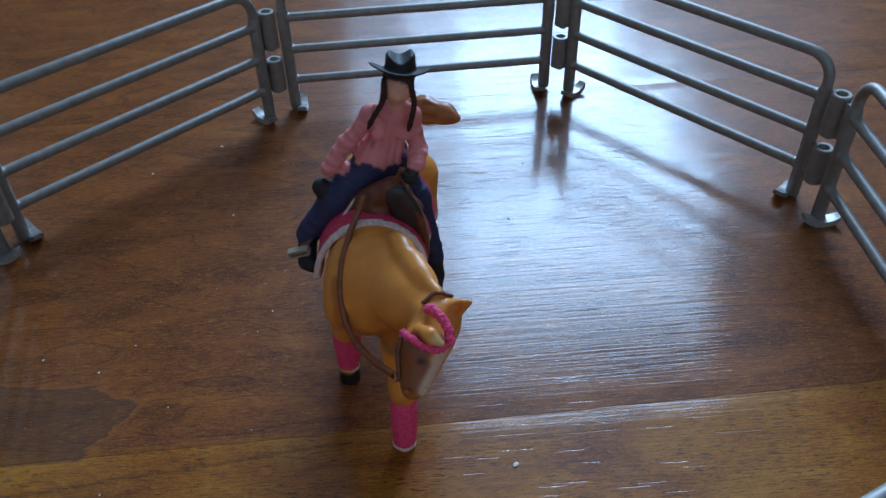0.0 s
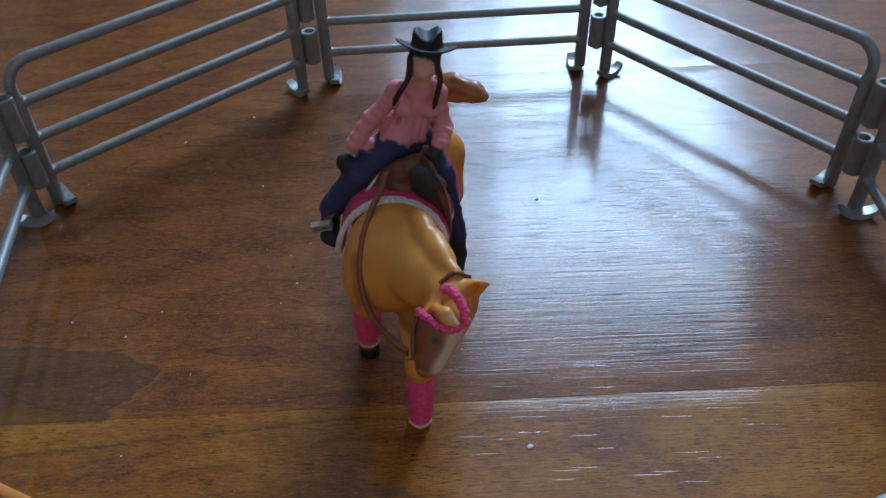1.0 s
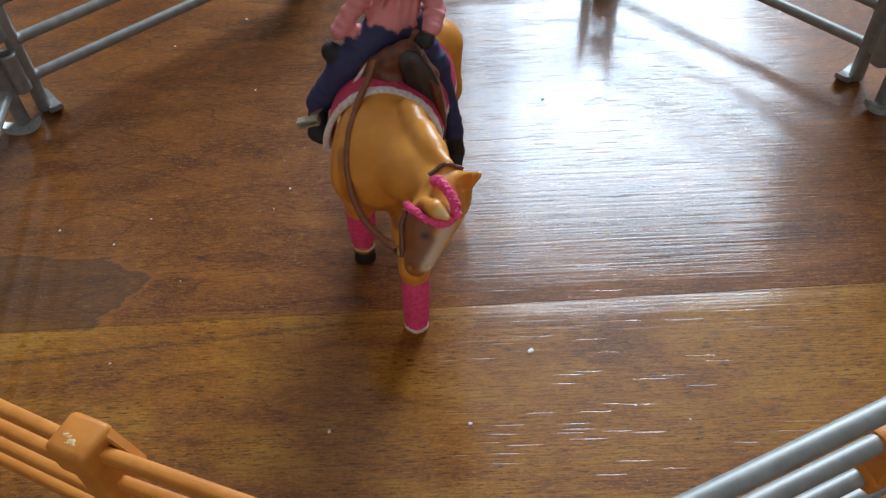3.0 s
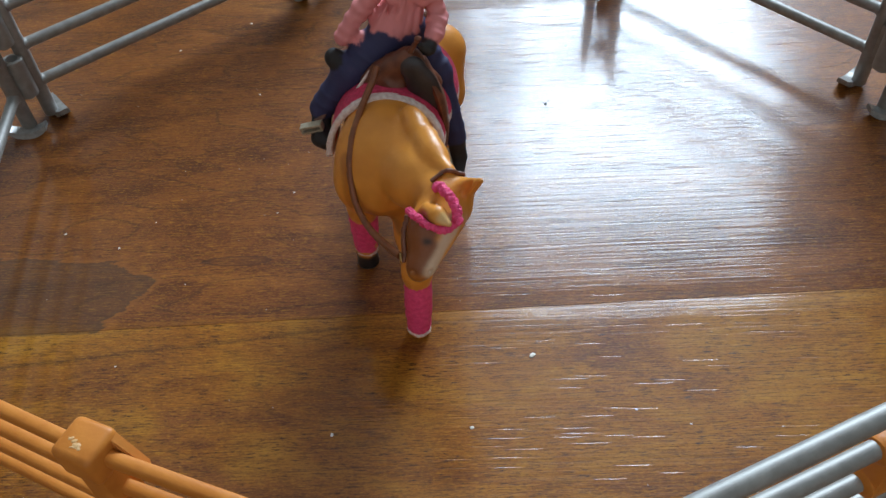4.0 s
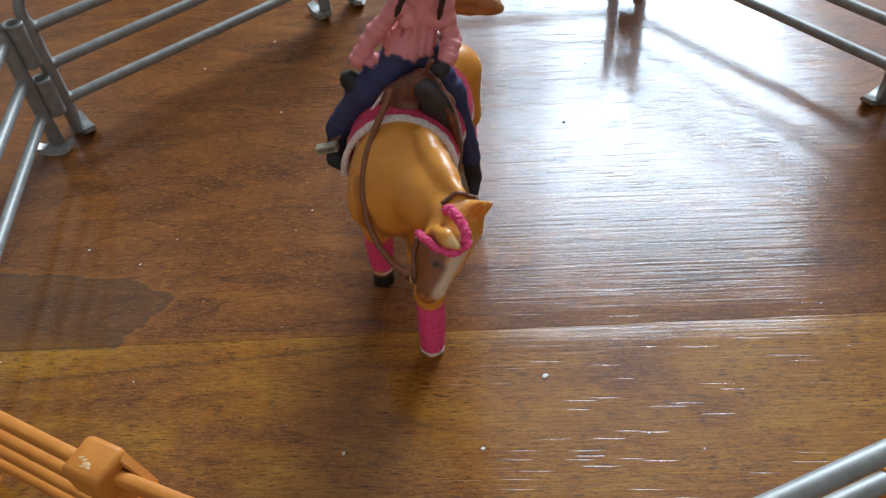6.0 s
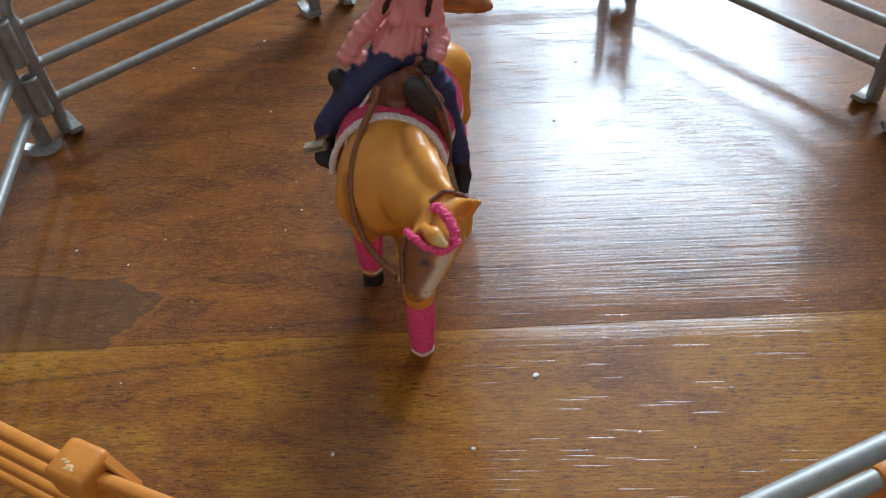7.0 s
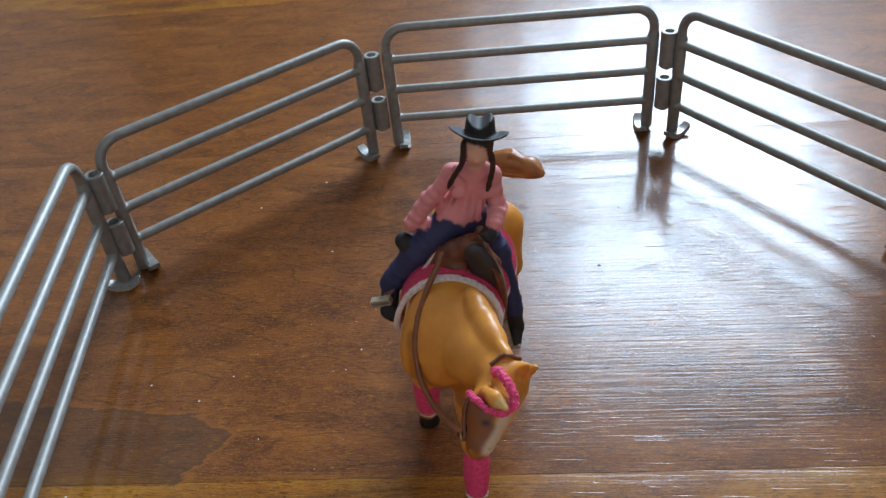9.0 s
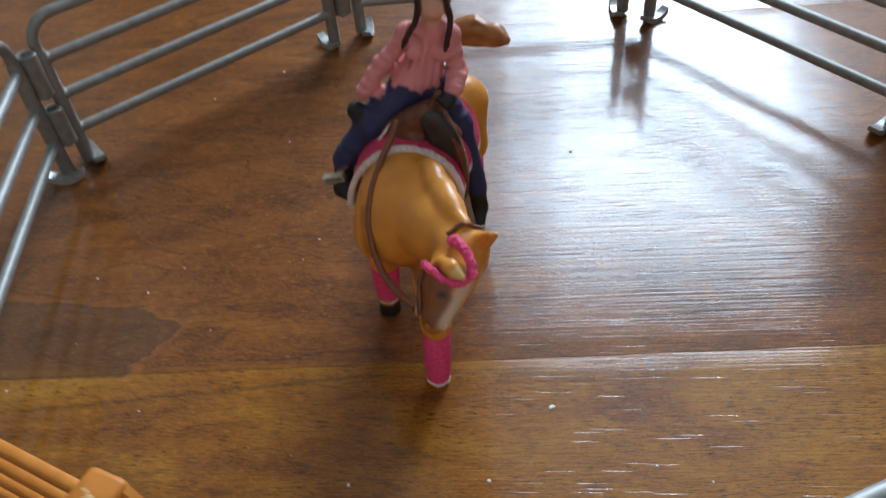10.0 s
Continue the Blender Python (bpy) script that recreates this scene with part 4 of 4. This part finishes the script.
# ---- toy rider ----
def build_rider():
    c = Clay((-0.048, 0.036, 0.028), (0.034, 0.092, 0.150), 0.00055)
    S, J, K, N, H = 0, 1, 2, 3, 4
    # shirt with a placket, gathered hem and collar
    c.egg((-0.0010, 0.0685, 0.1020), (0.0092, 0.0074, 0.0046), S, 0.002)
    c.egg((0.0000, 0.0690, 0.0955), (0.0094, 0.0078, 0.0062), J, 0.001)
    c.cone((0.0000, 0.0700, 0.1005), (0.0042, 0.0675, 0.1125), 0.0064, 0.0068, S, 0.003)
    for k in range(6):
        c.cone((-0.0082 + 0.0028 * k, 0.0608 + 0.0009 * abs(k - 2.5), 0.0990 - 0.0006 * (k % 2)), (-0.0030 + 0.0022 * k, 0.0612 + 0.0006 * abs(k - 2.5), 0.1090), 0.0013, 0.0005, S, 0.0008)
    c.cone((-0.0006, 0.0612, 0.0985), (0.0046, 0.0602, 0.1185), 0.0009, 0.0009, S, 0.0005)
    for x, z in ((-0.0008, 0.1118), (0.0088, 0.1108)):
        c.egg((x, 0.0612, z), (0.0026, 0.0010, 0.0024), S, 0.0006)
    c.cone((-0.0028, 0.0670, 0.1168), (0.0116, 0.0670, 0.1154), 0.0043, 0.0043, S, 0.003)
    for pts in ([(-0.0026, 0.0668, 0.1162), (-0.0128, 0.0660, 0.1060), (-0.0202, 0.0630, 0.0968)], [(0.0118, 0.0668, 0.1142), (0.0140, 0.0640, 0.1025), (0.0122, 0.0560, 0.1000)]):
        for a, b in zip(pts, pts[1:]):
            c.cone(a, b, 0.0031, 0.0029, S, 0.0016)
            a, b = Vector(a), Vector(b)
            q = (b - a).to_track_quat("Z", "Y").to_euler()
            turn = tuple(math.degrees(v) for v in q)
            for w in (0.25, 0.5, 0.72, 0.94):
                p = a.lerp(b, w)
                c.egg(tuple(p), (0.00322, 0.00315, 0.0008), S, 0.0011, (turn[0] + 18 * math.sin(9 * w), turn[1], turn[2]))
    for a, b in (((0.0028, 0.0615, 0.1190), (-0.0005, 0.0640, 0.1212)), ((0.0072, 0.0612, 0.1188), (0.0112, 0.0640, 0.1205))):
        c.cone(a, b, 0.0014, 0.0018, S, 0.0010)
    c.cone((0.0056, 0.0660, 0.1160), (0.0064, 0.0636, 0.1216), 0.0058, 0.0044, S, 0.002)
    # gloves
    c.egg((-0.0238, 0.0600, 0.0908), (0.0034, 0.0036, 0.0036), K, 0.001)
    c.egg((0.0102, 0.0525, 0.0982), (0.0030, 0.0034, 0.0028), K, 0.001)
    c.cone((0.0086, 0.0510, 0.0990), (0.0074, 0.0500, 0.1010), 0.0012, 0.0010, K, 0.0008)
    # jeans
    for pts, rad in (([(-0.0046, 0.0665, 0.0945), (-0.0188, 0.0600, 0.0848), (-0.0312, 0.0585, 0.0700)], (0.0074, 0.0058, 0.0047)),
                     ([(0.0045, 0.0695, 0.0940), (0.0138, 0.0640, 0.0800), (0.0182, 0.0605, 0.0520)], (0.0058, 0.0038, 0.0042))):
        for i in (0, 1):
            c.cone(pts[i], pts[i + 1], rad[i], rad[i + 1], J, 0.003)
            a, b = Vector(pts[i]), Vector(pts[i + 1])
            turn = tuple(math.degrees(v) for v in (b - a).to_track_quat("Z", "Y").to_euler())
            for w in (0.55, 0.8):
                r = rad[i] * (1 - w) + rad[i + 1] * w + 0.0001
                c.egg(tuple(a.lerp(b, w)), (r, r, 0.0009), J, 0.0008, (turn[0] + 14, turn[1], turn[2]))
    # boots
    c.cone((-0.0318, 0.0560, 0.0660), (-0.0318, 0.0490, 0.0636), 0.0038, 0.0035, K, 0.001)
    c.cone((-0.0318, 0.0490, 0.0636), (-0.0300, 0.0465, 0.0632), 0.0034, 0.0026, K, 0.001)
    c.cone((0.0185, 0.0598, 0.0500), (0.0190, 0.0600, 0.0420), 0.0034, 0.0034, K, 0.001)
    c.cone((0.0190, 0.0600, 0.0420), (0.0184, 0.0545, 0.0385), 0.0034, 0.0027, K, 0.001)
    # neck and head
    c.cone((0.0060, 0.0632, 0.1190), (0.0068, 0.0612, 0.1260), 0.0026, 0.0028, N, 0.0012)
    c.egg((0.0074, 0.0602, 0.1308), (0.0044, 0.0050, 0.0056), N, 0.001)
    c.egg((0.0072, 0.0556, 0.1292), (0.0008, 0.0010, 0.0010), N, 0.0008)
    c.egg((0.0080, 0.0640, 0.1318), (0.0056, 0.0055, 0.0066), H, 0.001)
    for x in (0.0028, 0.0121):
        c.egg((x, 0.0592, 0.1318), (0.0012, 0.0030, 0.0042), H, 0.0008)
    for pts in ([(0.0024, 0.0590, 0.1300), (0.0016, 0.0585, 0.1262), (-0.0014, 0.0582, 0.1215), (-0.0040, 0.0590, 0.1160)], [(0.0126, 0.0588, 0.1300), (0.0130, 0.0582, 0.1255), (0.0118, 0.0580, 0.1200), (0.0104, 0.0590, 0.1140)]):
        line = spline(pts, 5)
        for k, (a, b) in enumerate(zip(line, line[1:])):
            r = 0.00090 + 0.0003 * math.sin(k * 2.2)
            c.cone(a, b, r, r, H, 0.0005)
    # hat: a brim curled up at the sides, tipped back, and a pinched crown with two ridges
    x, y, z = c.grid()
    u, v = x - 0.0086, y - 0.0625
    rad = np.sqrt((u / 0.0106) ** 2 + (v / 0.0096) ** 2)
    level = 0.1353 - 0.18 * u + 26.0 * u * u - 0.42 * v
    brim = np.maximum(np.abs(z - level) - 0.0005, (rad - 1) * 0.0098).astype(np.float32)
    c.merge(tuple(slice(None) for _ in range(3)), brim, K, 0.0008)
    u, w = x - 0.0088 - 0.06 * (z - 0.1353), y - 0.0632 - 0.10 * (z - 0.1353)
    wide = (0.0057 - 0.10 * (z - 0.1353)) * (1 - 0.20 * np.clip(-w / 0.0060, 0, 1))
    around = ((np.abs(u) / wide) ** 2.5 + (np.abs(w) / 0.0064) ** 2.5) ** 0.4
    top = 0.1401 + 0.0022 * np.clip(np.abs(u) / 0.0036, 0, 1) ** 1.6 - 0.0014 * np.clip((np.abs(u) - 0.0036) / 0.0022, 0, 1) ** 2 - 0.16 * w
    crown = np.maximum(np.maximum((around - 1) * 0.0052, (z - top) * 0.75), 0.1340 - z).astype(np.float32)
    c.merge(tuple(slice(None) for _ in range(3)), crown, K, 0.0010)
    ob = new("toy_rider", c.skin("toy_rider", [RIDER_PAINT], palette=((0.77, 0.270, 0.262), (0.037, 0.036, 0.094), (0.024, 0.019, 0.017), (0.72, 0.37, 0.25), (0.05, 0.018, 0.012))))
    tagged(ob, "small plastic cowgirl figurine in pink shirt and black hat", "figurine")


build_rider()


# ---- crumbs on the floor ----
def crumb(x, y, size, material, label):
    bm = bmesh.new()
    bmesh.ops.create_icosphere(bm, subdivisions=2, radius=1.0)
    for v in bm.verts:
        v.co *= 1 + 0.35 * noise.noise(v.co * 1.7 + Vector((x * 90, y * 90, 0)))
    bmesh.ops.transform(bm, matrix=Matrix.Diagonal((size, size * 0.7, size * 0.24, 1)), verts=bm.verts)
    low = min(v.co.z for v in bm.verts)
    ob = new("crumb", mesh_of("crumb", bm, material))
    ob.matrix_world = pose(x, y, -low, 0, 0, (x * 9000) % 180)
    tagged(ob, label, "crumb", "crumbs on the floor")


for x, y, s in ((0.044, -0.008, 0.0013), (0.020, -0.038, 0.0008), (-0.159, 0.067, 0.0006), (-0.132, 0.057, 0.0006), (-0.137, 0.210, 0.0007), (0.080, 0.197, 0.0007),
                (-0.030, -0.039, 0.0008), (-0.058, 0.088, 0.0005), (-0.085, 0.165, 0.0006), (-0.100, 0.235, 0.0007), (-0.176, 0.005, 0.0006), (-0.117, -0.006, 0.0004), (-0.064, 0.075, 0.0004), (-0.119, 0.072, 0.0004), (-0.098, 0.0345, 0.0003), (0.079, -0.033, 0.0005), (0.097, -0.0395, 0.0004)):
    crumb(x, y, s, CRUMB, "pale crumb lying on the wooden floor")
crumb(0.064, 0.146, 0.0009, DARK_CRUMB, "small dark crumb lying on the wooden floor")


# ---- dust ----
def dust():
    """Fine pale grit scattered over the boards, thicker beside the horse."""
    rng, bm = random.Random(5), bmesh.new()
    spots = [(rng.gauss(-0.075, 0.030), rng.gauss(0.115, 0.025)) for _ in range(16)] + [(rng.uniform(-0.19, 0.19), rng.uniform(-0.08, 0.24)) for _ in range(34)]
    for x, y in spots:
        r = rng.uniform(0.00012, 0.00028)
        bmesh.ops.create_icosphere(bm, subdivisions=1, radius=1.0, matrix=pose(x, y, r * 0.4, 0, 0, rng.uniform(0, 180)) @ Matrix.Diagonal((r * rng.uniform(0.9, 1.8), r * 0.8, r * 0.4, 1)))
    tagged(new("dust", mesh_of("dust", bm, GRIT)), "fine pale grit scattered on the wooden floor", "dust", kind="stuff")


dust()


# ---- floor boards ----
def floor():
    root = empty("floor", "dark reddish brown glossy laminate floor boards", "floor", pose(0, 0.0148, 0, 0, 0, 1.2), kind="structure")
    width, length = 0.262, 1.40
    # each board is eased down a little along both long edges
    bm = bmesh.new()
    flat, reach, slope = 0.0050, 0.0110, 0.042
    ys = [0.0001 + k * 0.0011 for k in range(12)]
    ys += [width - y for y in reversed(ys)]
    rows = []
    for y in ys:
        d = max(0.0, reach - min(y, width - y))
        fade = reach - flat
        drop = slope * (d * d / (2 * fade) if d < fade else fade / 2 + d - fade)
        rows.append([bm.verts.new((x, y, -drop)) for x in (0.0002, length - 0.0002)])
    low = [[bm.verts.new((x, y, -0.008)) for x in (0.0002, length - 0.0002)] for y in (ys[0], ys[-1])]
    for a, b in zip(rows, rows[1:]):
        bm.faces.new((a[0], a[1], b[1], b[0])).smooth = True
    sides = [(low[0][0], low[0][1], rows[0][1], rows[0][0]), (low[1][1], low[1][0], rows[-1][0], rows[-1][1])]
    for f in sides:
        bm.faces.new(f).smooth = False
    for e in list(bm.edges):
        e.smooth = not (set(e.verts) <= set(rows[0]) or set(e.verts) <= set(rows[-1]))
    me = mesh_of("plank", bm, WOOD)
    gold = me.copy()
    gold.materials[0] = WOOD_GOLD
    for r in range(-6, 8):
        shift = 0.62 + 0.16 * ((r * 0.37 + 0.02) % 1.0)
        for k in range(-2, 3):
            if k * length + shift > 2.3 or (k + 1) * length + shift < -1.1:
                continue
            o = new("plank", gold if r % 3 == 2 else me)
            o.parent = root
            o.matrix_local = pose(k * length + shift, r * width, 0)


floor()
